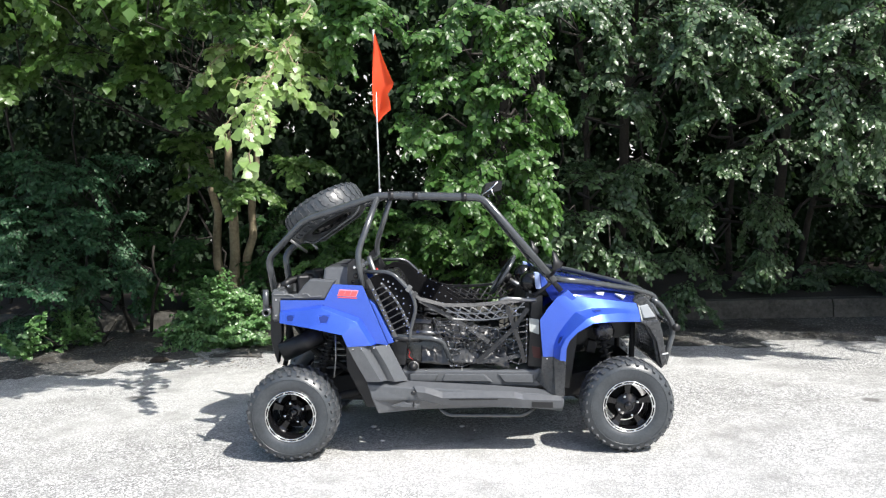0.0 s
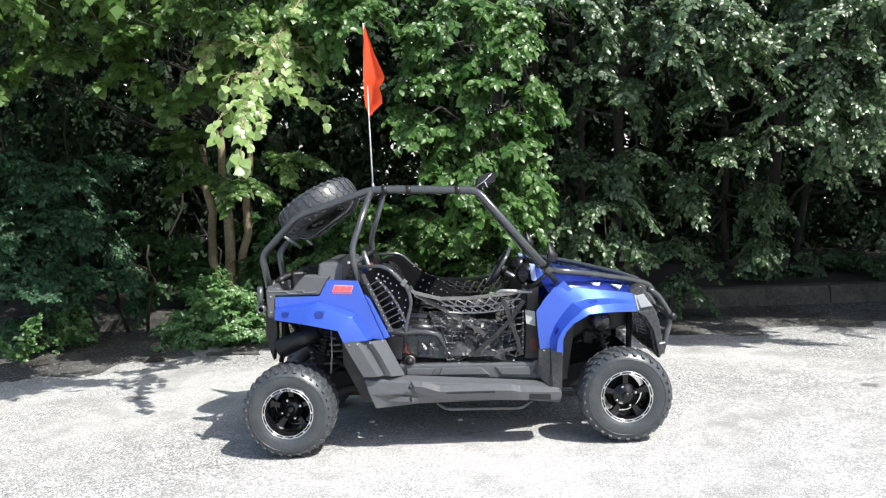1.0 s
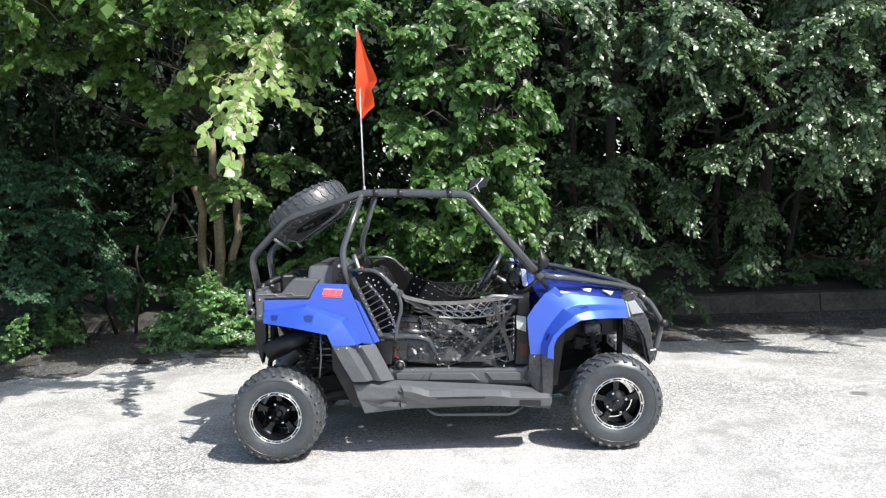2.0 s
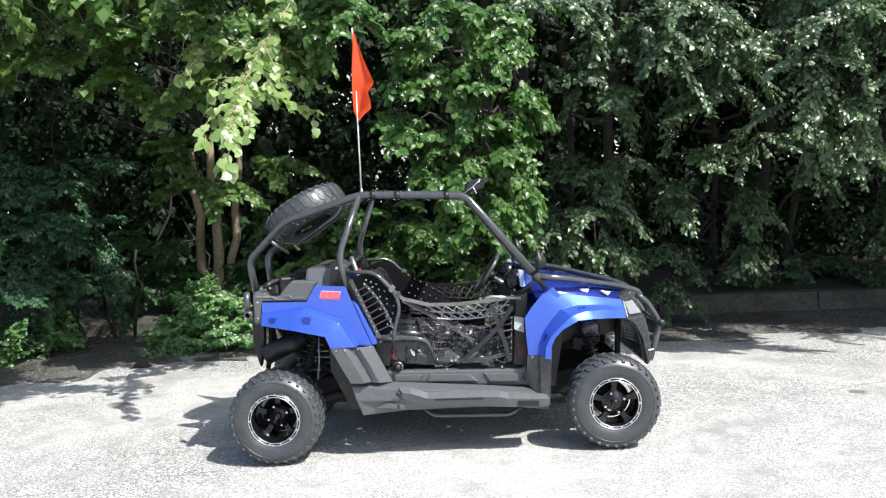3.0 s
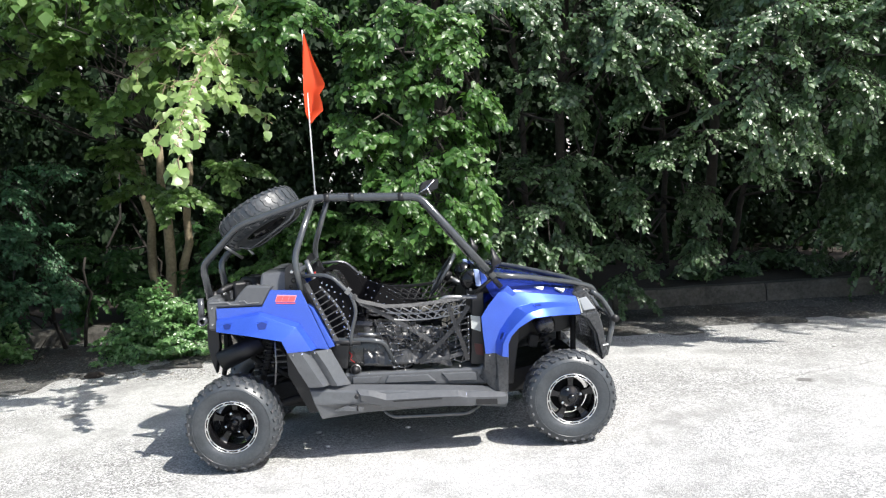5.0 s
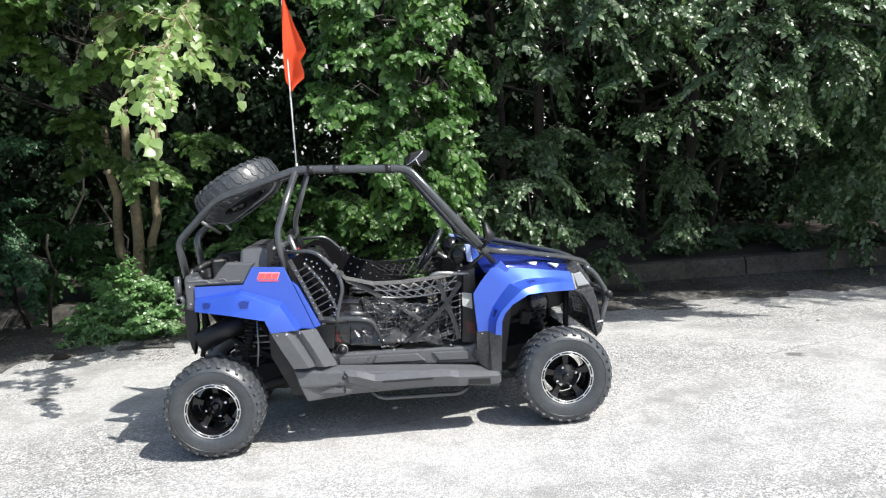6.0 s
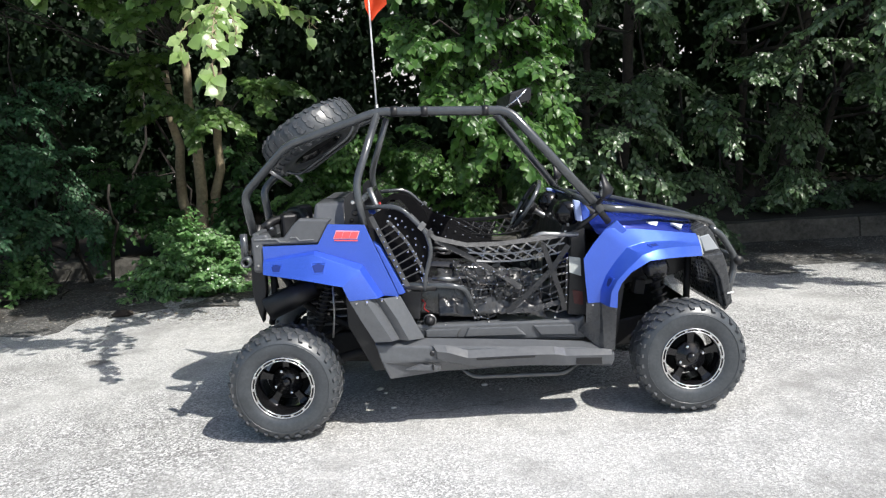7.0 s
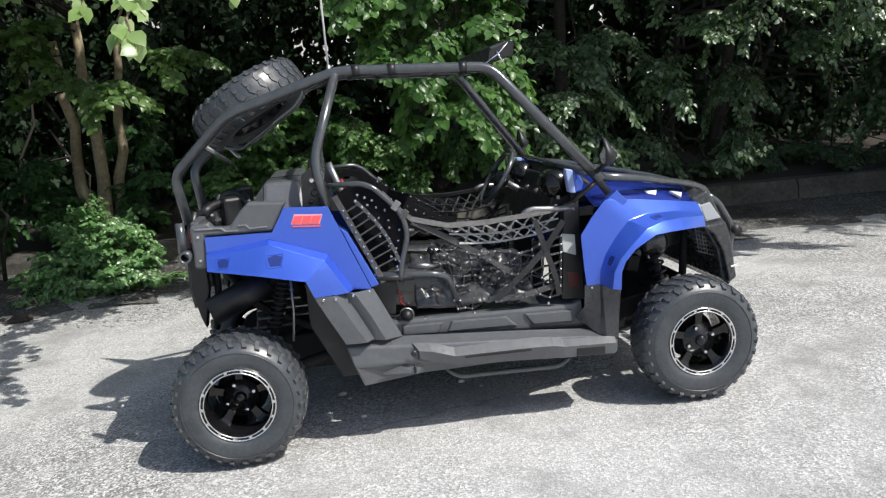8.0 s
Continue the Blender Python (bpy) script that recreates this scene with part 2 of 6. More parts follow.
MAT_WEB_SUNLIT = grained("sunlit_webbing", (0.18, 0.18, 0.183), (0.36, 0.36, 0.366), 0.4, 500, relief=0.3, spec=0.6)
MAT_MIRROR = material("mirror", (0.85, 0.86, 0.88), 0.03, 1.0)
MAT_FLAG = material("orange_flag", (0.86, 0.085, 0.022), 0.65)
tr = node(MAT_FLAG, "ShaderNodeBsdfTranslucent", Color=(0.95, 0.13, 0.03, 1))
mx = node(MAT_FLAG, "ShaderNodeMixShader", Fac=0.4)
wire(MAT_FLAG, MAT_FLAG.node_tree.nodes["Principled BSDF"].outputs["BSDF"], mx.inputs[1])
wire(MAT_FLAG, tr.outputs["BSDF"], mx.inputs[2])
wire(MAT_FLAG, mx.outputs["Shader"], MAT_FLAG.node_tree.nodes["Material Output"].inputs["Surface"])

# ---------------------------------------------------------------- shaping tools
def part(name, bm, mat, parent=None, label="", smooth=False, bevel=0.0, thick=0.0, crease=0):
    me = bpy.data.meshes.new(name)
    bmesh.ops.recalc_face_normals(bm, faces=bm.faces)
    if crease:
        limit = radians(crease)
        for f in bm.faces:
            f.smooth = True
        for e in bm.edges:
            e.smooth = len(e.link_faces) == 2 and e.calc_face_angle(0) < limit
    bm.to_mesh(me)
    bm.free()
    if smooth:
        for p in me.polygons:
            p.use_smooth = True
    me.materials.append(mat)
    ob = new(name, me)
    if thick:
        md = ob.modifiers.new("thickness", "SOLIDIFY")
        md.thickness, md.offset = thick, 0.0
    if bevel:
        md = ob.modifiers.new("edges", "BEVEL")
        md.width, md.segments, md.limit_method, md.angle_limit = bevel, 2, "ANGLE", radians(28)
        md.harden_normals = False
    if parent is not None:
        ob.parent = parent
    if label:
        tagged(ob, label)
    return ob


def thing(name, label, category, group="", at=(0, 0, 0)):
    e = new(name)
    e.location = at
    e.empty_display_size = 0.1
    bpy.context.view_layer.update()
    return tagged(e, label, category, group)


def rounded(points, radius, steps=5):
    """A polyline with its corners rounded off."""
    pts = [Vector(p) for p in points]
    out = [pts[0]]
    for a, b, c in zip(pts, pts[1:], pts[2:]):
        r = min(radius, (a - b).length * 0.45, (c - b).length * 0.45)
        p, q = b + (a - b).normalized() * r, b + (c - b).normalized() * r
        for i in range(steps + 1):
            u = i / steps
            out.append(p * (1 - u) ** 2 + b * 2 * u * (1 - u) + q * u * u)
    out.append(pts[-1])
    return out


def tube(bm, points, radius, sides=10, bend=0.06, end_radius=None):
    pts = rounded(points, bend) if len(points) > 2 and bend else [Vector(p) for p in points]
    n = len(pts)
    tangent = (pts[1] - pts[0]).normalized()
    up = Vector((0, 0, 1)) if abs(tangent.z) < 0.9 else Vector((1, 0, 0))
    side = tangent.cross(up).normalized()
    rings = []
    for i, p in enumerate(pts):
        t = (pts[min(i + 1, n - 1)] - pts[max(i - 1, 0)]).normalized()
        side = (side - t * side.dot(t)).normalized()
        other = t.cross(side)
        r = radius if end_radius is None else radius + (end_radius - radius) * i / (n - 1)
        rings.append([bm.verts.new(p + (side * math.cos(a) + other * math.sin(a)) * r)
                      for a in (2 * math.pi * k / sides for k in range(sides))])
    for a, b in zip(rings, rings[1:]):
        for k in range(sides):
            bm.faces.new((a[k], a[(k + 1) % sides], b[(k + 1) % sides], b[k]))
    bm.faces.new(rings[0][::-1])
    bm.faces.new(rings[-1])
    return bm


def box(bm, size, m=Matrix(), taper=1.0):
    x, y, z = (s / 2 for s in size)
    vs = [bm.verts.new(m @ Vector((sx * x * (taper if sz > 0 else 1), sy * y * (taper if sz > 0 else 1), sz * z)))
          for sx in (-1, 1) for sy in (-1, 1) for sz in (-1, 1)]
    for f in ((0, 1, 3, 2), (4, 6, 7, 5), (0, 4, 5, 1), (2, 3, 7, 6), (0, 2, 6, 4), (1, 5, 7, 3)):
        bm.faces.new([vs[i] for i in f])
    return bm


def prism(bm, outline, y0, y1, inset=0.0):
    """An outline of (x, z) corners drawn out from y0 to y1, smaller by inset at y1."""
    cx = sum(p[0] for p in outline) / len(outline)
    cz = sum(p[1] for p in outline) / len(outline)
    a = [bm.verts.new((x, y0, z)) for x, z in outline]
    b = [bm.verts.new((cx + (x - cx) * (1 - inset), y1, cz + (z - cz) * (1 - inset))) for x, z in outline]
    n = len(a)
    for i in range(n):
        bm.faces.new((a[i], a[(i + 1) % n], b[(i + 1) % n], b[i]))
    bm.faces.new(a[::-1])
    bm.faces.new(b)
    return bm


def strips(bm, rows, s=1):
    """A skin over rows of (x, z, outward) corners; s: the side of the vehicle."""
    grid = [[bm.verts.new((x, s * o, z)) for x, z, o in row] for row in rows]
    for a, b in zip(grid, grid[1:]):
        for i in range(len(a) - 1):
            bm.faces.new((a[i], a[i + 1], b[i + 1], b[i]))
    return bm


def lathe(bm, profile, sides=48, m=Matrix()):
    """A profile of (radius, along y) turned round the y axis."""
    rings = [[bm.verts.new(m @ Vector((r * math.cos(a), y, r * math.sin(a)))) for a in (2 * math.pi * k / sides for k in range(sides))]
             for r, y in profile]
    for a, b in zip(rings, rings[1:]):
        for k in range(sides):
            bm.faces.new((a[k], a[(k + 1) % sides], b[(k + 1) % sides], b[k]))
    return bm


def patch(bm, quad, nu=5, nv=4):
    """A gently curved face between four corners."""
    a, b, c, d = (Vector(p) for p in quad)
    g = [[bm.verts.new(a * (1 - u) * (1 - v) + b * u * (1 - v) + c * u * v + d * (1 - u) * v) for u in (i / nu for i in range(nu + 1))] for v in (j / nv for j in range(nv + 1))]
    for r, t in zip(g, g[1:]):
        for i in range(nu):
            bm.faces.new((r[i], r[i + 1], t[i + 1], t[i]))


def skin(bm, rows, s=1, nu=4, nv=4):
    """Like strips, with every cell curved."""
    pts = [[Vector((x, s * o, z)) for x, z, o in row] for row in rows]
    for a, b in zip(pts, pts[1:]):
        for i in range(len(a) - 1):
            patch(bm, (a[i], a[i + 1], b[i + 1], b[i]), nu, nv)
    bmesh.ops.remove_doubles(bm, verts=bm.verts, dist=0.0004)
    return pts


def on_cell(pts, row, col, u, v, s):
    """The place and outward normal at (u, v) of one cell of a skin."""
    a, b, c, d = pts[row][col], pts[row][col + 1], pts[row + 1][col + 1], pts[row + 1][col]
    p = a * (1 - u) * (1 - v) + b * u * (1 - v) + c * u * v + d * (1 - u) * v
    n = ((b - a) * (1 - v) + (c - d) * v).cross((d - a) * (1 - u) + (c - b) * u).normalized()
    return p, n if n.y * s > 0 else -n

# ---------------------------------------------------------------- the lot, the kerb and the planting bed
rng = np.random.default_rng(7)


def ground():
    """One sheet: fine round the vehicle, wide to the horizon, rising behind the kerb line."""
    bm = bmesh.new()
    xs = [-400, -60, -20] + [-9 + 0.45 * i for i in range(41)] + [20, 60, 400]
    ys = [-400, -60, -20] + [-7 + 0.4 * i for i in range(27)] + [4.3, 20, 60, 400]
    def height(x, y):
        if abs(x) > 9.5 or y < -7.2 or y > 4.2:
            return 0.0
        if abs(x) < 1.8 and -1.2 < y < 0.9:
            return 0.0
        return 0.012 * noise.noise((x * 0.5, y * 0.5, 0)) if y < 3.4 else 0.0
    grid = [[bm.verts.new((x, y, height(x, y))) for x in xs] for y in ys]
    for a, b in zip(grid, grid[1:]):
        for i in range(len(xs) - 1):
            bm.faces.new((a[i], a[i + 1], b[i + 1], b[i]))
    ob = part("ground", bm, MAT_GROUND, smooth=True)
    tagged(ob, "pale weathered asphalt lot with worn aggregate and stains", "ground", kind="structure")


ground()


def kerb_y(x):
    return 3.80 - 0.08 * x


def kerb():
    """A run of cast concrete kerb stones, worn and slightly out of line."""
    base = tagged(new("kerb"), "weathered low concrete kerb along the planting bed", "kerb", kind="structure")
    x = -9.0
    r = random.Random(4)
    while x < 9.0:
        w = 1.6
        bm = bmesh.new()
        n = 9
        rows = []
        for i in range(n):
            u = x + 0.006 + (w - 0.012) * i / (n - 1)
            y = kerb_y(u)
            j = [0.012 * noise.noise((u * 3, k * 5.0, 1)) for k in range(5)]
            rows.append([(u, y + j[0], -0.05), (u, y + 0.012 + j[1], 0.165 + j[3]), (u, y + 0.04 + j[2], 0.228 + j[4]),
                         (u, y + 0.2, 0.232 + j[3]), (u, y + 0.22, -0.05)])
        vs = [[bm.verts.new(p) for p in row] for row in rows]
        for a, b in zip(vs, vs[1:]):
            for k in range(4):
                bm.faces.new((a[k], a[k + 1], b[k + 1], b[k]))
        bm.faces.new(vs[0])
        bm.faces.new(vs[-1][::-1])
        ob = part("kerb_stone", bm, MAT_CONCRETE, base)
        ob.location.z = r.uniform(-0.015, 0.012)
        x += w


kerb()


def planting_bed():
    bm = bmesh.new()
    xs = [-30, -14] + [-9 + 0.5 * i for i in range(37)] + [14, 30]
    rows = []
    for k, dy in enumerate((0.19, 0.5, 0.9, 1.5, 2.4, 4.0, 7.0, 14.0)):
        rows.append([bm.verts.new((x, kerb_y(max(-9, min(9, x))) + dy, 0.2 + 0.03 * k + (0.06 * noise.noise((x * 1.1, dy * 1.4, 3)) if k else 0))) for x in xs])
    for a, b in zip(rows, rows[1:]):
        for i in range(len(xs) - 1):
            bm.faces.new((a[i], a[i + 1], b[i + 1], b[i]))
    ob = part("planting_bed", bm, MAT_EARTH, smooth=True)
    tagged(ob, "dark leaf mould in the bed behind the kerb", "soil", kind="structure")


planting_bed()


# ---------------------------------------------------------------- foliage
def unit(v):
    return v / np.maximum(np.linalg.norm(v, axis=1, keepdims=True), 1e-6)


LEAF_OUTLINES = {
    "oval": [(0, 0, 0), (-0.36, 0.28, 0.07), (0, 0.3, 0), (0.36, 0.28, 0.07), (-0.38, 0.6, 0.05), (0, 0.62, -0.03), (0.38, 0.6, 0.05), (0, 1, -0.13)],
    "broad": [(0, 0, 0), (-0.44, 0.2, 0.06), (0, 0.28, 0), (0.44, 0.2, 0.06), (-0.4, 0.58, 0.04), (0, 0.62, -0.04), (0.4, 0.58, 0.04), (0, 1, -0.16)],
}
LEAF_OUTLINES["plain"] = [(0, 0, 0), (-0.42, 0.4, 0.07), (0, 0.46, -0.01), (0.42, 0.4, 0.07), (0, 1, -0.13)]
LEAF_FACES = [(0, 2, 1), (0, 3, 2), (1, 2, 5), (1, 5, 4), (2, 3, 6), (2, 6, 5), (4, 5, 7), (5, 6, 7)]
PLAIN_FACES = [(0, 2, 1), (0, 3, 2), (1, 2, 4), (2, 3, 4)]


def leaf_mesh(name, at, along, face, size, mat, parent, outline="oval", label="", width=0.8):
    """Many leaves in one mesh: where each starts, where it points, which way it faces, how long it is."""
    n = len(at)
    along = unit(along)
    face = unit(face - along * np.sum(face * along, axis=1, keepdims=True))
    side = np.cross(along, face)
    base = np.array(LEAF_OUTLINES[outline])
    base = base * np.array([width, 1, 1])
    curl = rng.uniform(0.3, 1.9, (n, 1, 1))
    co = (at[:, None, :] + size[:, None, None] * (side[:, None, :] * base[None, :, 0:1] + along[:, None, :] * base[None, :, 1:2]
          + face[:, None, :] * base[None, :, 2:3] * curl))
    form = PLAIN_FACES if outline == "plain" else LEAF_FACES
    faces = (np.array(form)[None] + (np.arange(n) * len(base))[:, None, None]).reshape(-1)
    me = bpy.data.meshes.new(name)
    me.vertices.add(n * len(base))
    me.vertices.foreach_set("co", co.reshape(-1).astype(np.float32))
    count = n * len(form)
    me.loops.add(count * 3)
    me.loops.foreach_set("vertex_index", faces.astype(np.int32))
    me.polygons.add(count)
    me.polygons.foreach_set("loop_start", (np.arange(count) * 3).astype(np.int32))
    me.update(calc_edges=True)
    me.materials.append(mat)
    ob = new(name, me)
    if parent is not None:
        ob.parent = parent
    if label:
        tagged(ob, label)
    return ob


def twigs_in(blobs, density, lean=(0, -0.35, -0.3), length=(0.12, 0.26), clump=0.15):
    """Arching leafy sprays through ellipsoids (x, y, z, rx, ry, rz), with gaps between: start, direction, length of each side twig."""
    starts, ways, lengths = [], [], []
    per = 14
    u = (np.arange(per) + 0.5) / per
    flip = np.where(np.arange(per) % 2 == 0, 1.0, -1.0)[None, :, None]
    for x, y, z, rx, ry, rz in blobs:
        size = np.array([rx, ry, rz])
        m = max(4, int(density * rx * ry * rz * 4.19 / per))
        d = unit(rng.normal(size=(m, 3)) + np.array([0, -0.3, 0.15]))
        heart = d * rng.uniform(0.1, 0.85, (m, 1)) ** 0.55 * size
        out = unit(d * np.array([1, 1, 0.5]) + np.array([0, -0.25, 0.15 + 1.1 * lean[2]]) + rng.normal(0, 0.3, (m, 3)))
        side = unit(np.cross(out, np.array([0, 0, 1.0])) + rng.normal(0, 0.12, (m, 3)))
        run = rng.uniform(0.7, 1.3, (m, 1)) * clump * 2.2
        droop = -lean[2] * rng.uniform(0.5, 1.6, (m, 1))
        step = (u[None, :, None] - 0.45) * run[:, :, None]
        at = np.array([x, y, z]) + heart[:, None] + out[:, None] * step
        at[:, :, 2] -= droop * run * (u[None] ** 2)
        way = out[:, None] * (0.55 + 0.35 * u[None, :, None]) + flip * side[:, None] * (0.95 - 0.55 * u[None, :, None])
        way[:, :, 2] -= 0.5 * droop * (0.4 + u[None])
        way = way + rng.normal(0, 0.14, way.shape)
        starts.append(at.reshape(-1, 3))
        ways.append(unit(way.reshape(-1, 3)))
        lengths.append((rng.uniform(*length, (m, per)) * (1.15 - 0.6 * u[None])).reshape(-1))
    return np.concatenate(starts), np.concatenate(ways), np.concatenate(lengths)


def shoots_along(lines):
    """Short side shoots, left and right in turn, along hanging branchlets."""
    starts, ways = [], []
    for line in lines:
        pts = [np.array(q) for q in line]
        flip = 1
        for a, b in zip(pts, pts[1:]):
            n = max(2, int(np.linalg.norm(b - a) / 0.055))
            d = (b - a) / np.linalg.norm(b - a)
            side = np.cross(d, np.array([0.1, -1, 0.2]))
            for k in range(n):
                flip = -flip
                starts.append(a + (b - a) * (k + rng.random()) / n)
                ways.append(0.75 * d + flip * rng.uniform(0.3, 0.9) * side + np.array([0, -0.1, -0.2]) + rng.normal(0, 0.15, 3))
    return np.array(starts), unit(np.array(ways)), rng.uniform(0.05, 0.12, len(starts))


def leaves_on(starts, ways, lengths, per_twig, size, hang=0.55, spread=0.85, sky=0.8):
    n = len(starts)
    u = (np.arange(per_twig) + 0.6) / per_twig
    flip = np.where(np.arange(per_twig) % 2 == 0, 1.0, -1.0)
    side = unit(np.cross(ways, np.array([0, 0, 1.0])) + rng.normal(0, 0.15, (n, 3)))
    sag = np.zeros((n, per_twig, 3))
    sag[:, :, 2] = -0.18 * (u ** 2)[None] * lengths[:, None]
    at = starts[:, None] + ways[:, None] * (lengths[:, None] * u[None])[:, :, None] + sag
    along = 0.55 * ways[:, None] + spread * flip[None, :, None] * side[:, None] + np.array([0, 0, -hang])
    along = along + rng.normal(0, 0.3, (n, per_twig, 3))
    face = np.array([0.15, -0.5, sky]) + 0.35 * ways[:, None] + rng.normal(0, 0.3, (n, per_twig, 3))
    k = n * per_twig
    return at.reshape(k, 3), along.reshape(k, 3), face.reshape(k, 3), size * rng.uniform(0.6, 1.25, k)


def twig_mesh(name, starts, ways, lengths, mat, parent, radius=0.0035, share=1.0):
    """Thin three-sided shoots under the leaves, with a slight sag."""
    pick = rng.random(len(starts)) < share
    s, w, l = starts[pick], ways[pick], lengths[pick]
    n = len(s)
    side = unit(np.cross(w, np.array([0.1, 0.2, 1.0])))
    other = np.cross(w, side)
    rings = []
    for u, r in ((-0.35, 1.3), (0.5, 0.9), (1.0, 0.5)):
        c = s + w * (l * u)[:, None]
        c[:, 2] -= 0.18 * max(u, 0) ** 2 * l
        for k in range(3):
            a = 2 * math.pi * k / 3
            rings.append(c + (side * math.cos(a) + other * math.sin(a)) * radius * r)
    co = np.stack(rings, 1)
    f = []
    for a in (0, 3):
        for k in range(3):
            f.append((a + k, a + (k + 1) % 3, a + 3 + (k + 1) % 3, a + 3 + k))
    faces = (np.array(f)[None] + (np.arange(n) * 9)[:, None, None]).reshape(-1)
    me = bpy.data.meshes.new(name)
    me.vertices.add(n * 9)
    me.vertices.foreach_set("co", co.reshape(-1).astype(np.float32))
    me.loops.add(n * 24)
    me.loops.foreach_set("vertex_index", faces.astype(np.int32))
    me.polygons.add(n * 6)
    me.polygons.foreach_set("loop_start", (np.arange(n * 6) * 4).astype(np.int32))
    me.update(calc_edges=True)
    me.materials.append(mat)
    ob = new(name, me)
    ob.parent = parent
    return ob


def wander(a, b, r, amount=0.12, steps=6):
    """A crooked line from a to b, for limbs and stems."""
    a, b = Vector(a), Vector(b)
    out = []
    for i in range(steps + 1):
        u = i / steps
        k = amount * math.sin(math.pi * u)
        out.append(a.lerp(b, u) + Vector((r.uniform(-k, k), r.uniform(-k, k), r.uniform(-k, k) + 0.25 * k)))
    return out


def tree(name, label, foot, stems, blobs, mat, bark, density=220, per_twig=12, size=0.085, outline="oval",
         seed=1, category="tree", lean=(0, -0.35, -0.3), width=0.8, limb=0.02, upper=(), share=0.45, spray=(), length=(0.12, 0.26)):
    """Stems from the ground, a limb to every clump, twigs and leaves."""
    r = random.Random(seed)
    t = thing(name, label, category)
    tops = []
    for dx, dy, h, lx, ly, rad in stems:
        p = (foot[0] + dx, foot[1] + dy, foot[2])
        q = (foot[0] + dx + lx, foot[1] + dy + ly, h)
        bm = bmesh.new()
        tube(bm, wander(p, q, r, 0.05, 7), rad, 10, 0, rad * 0.55)
        part("trunk", bm, bark, t, smooth=True)
        tops.append((Vector(p), Vector(q), rad))
    if spray:
        part("limb", tube(bmesh.new(), wander(tops[2][1], spray[0][0], r, 0.1, 8), 0.014, 8, 0, 0.006), bark, t, smooth=True)
    for b in (*blobs, *upper):
        c = Vector(b[:3])
        p, q, rad = min(tops, key=lambda s: (s[1] - c).length)
        fork = p.lerp(q, max(0.3, min(0.97, (c.z - p.z) / max(0.1, q.z - p.z) - 0.05)))
        bm = bmesh.new()
        tube(bm, wander(fork, c, r, 0.16, 8), min(limb, rad * 0.6), 6, 0, 0.003)
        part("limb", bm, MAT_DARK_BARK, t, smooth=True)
    s, w, l = twigs_in(blobs, density, lean, length)
    for line in spray:
        part("branchlet", tube(bmesh.new(), line, 0.005, 6, 0.1, 0.002), MAT_BARK, t, smooth=True)
    if spray:
        young = shoots_along(spray)
        # Spray leaves: pale young green, raised further to carry the full sun.
        leaf_mesh("young_foliage", *leaves_on(*young, 5, size * 1.05), MAT_LEAF_SUNLIT_YOUNG, t, outline, "pale yellow-green young leaves", width=width)
        tagged(twig_mesh("young_twig_mass", *young, MAT_BARK, t), kind="stuff")
    if upper:
        k = twigs_in(upper, density * share, lean, (0.2, 0.42), 0.25)
        leaf_mesh("upper_crown", *leaves_on(*k, 10, size * 1.25), mat, t, "plain", width=width)
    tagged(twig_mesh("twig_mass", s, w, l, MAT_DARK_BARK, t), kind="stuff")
    leaf_mesh("crown", *leaves_on(s, w, l, per_twig, size), mat, t, outline, width=width)
    return t


MULBERRY = [
    (-3.81, 2.60, 3.10, 0.39, 0.31, 0.23),
    (-3.26, 2.40, 2.76, 0.30, 0.24, 0.23),
    (-4.07, 2.60, 2.70, 0.23, 0.19, 0.21),
    (-2.35, 2.00, 2.84, 0.40, 0.32, 0.20),
    (-1.89, 1.90, 2.89, 0.35, 0.28, 0.16),
    (-2.61, 2.10, 2.62, 0.19, 0.18, 0.14),
    (-2.29, 2.10, 2.26, 0.24, 0.19, 0.17),
    (-2.86, 2.40, 3.09, 0.28, 0.22, 0.18),
    (-1.39, 1.60, 2.85, 0.38, 0.30, 0.17),
    (-1.12, 1.50, 2.59, 0.18, 0.18, 0.15),
    (-1.56, 1.50, 2.50, 0.27, 0.22, 0.18),
    (-4.55, 2.60, 3.02, 0.36, 0.29, 0.31),
    (-2.90, 4.05, 2.09, 0.26, 0.21, 0.19),
    (-2.33, 3.95, 1.58, 0.28, 0.22, 0.22),
    (-2.83, 4.15, 1.71, 0.24, 0.19, 0.23),
    (-1.72, 4.05, 1.80, 0.30, 0.20, 0.16),
]
HANGING = [
    (-0.60, 1.25, 2.76, 0.27, 0.22, 0.20),
    (-0.80, 1.20, 2.80, 0.12, 0.18, 0.15),
    (0.23, 1.60, 2.81, 0.42, 0.34, 0.21),
    (0.60, 1.60, 2.61, 0.16, 0.18, 0.16),
    (-0.15, 1.70, 2.59, 0.22, 0.18, 0.22),
    (-0.00, 1.60, 2.30, 0.26, 0.21, 0.19),
    (0.39, 1.50, 2.23, 0.28, 0.23, 0.18),
    (0.70, 1.60, 2.15, 0.15, 0.18, 0.17),
    (-0.30, 1.70, 2.02, 0.19, 0.18, 0.13),
    (0.10, 1.60, 1.88, 0.24, 0.20, 0.17),
    (0.44, 1.50, 1.88, 0.24, 0.19, 0.17),
    (0.28, 1.50, 1.57, 0.18, 0.18, 0.12),
    (0.58, 1.60, 1.60, 0.14, 0.18, 0.19),
    (-0.03, 1.55, 1.51, 0.17, 0.18, 0.10),
    (0.46, 1.45, 1.25, 0.15, 0.18, 0.15),
]
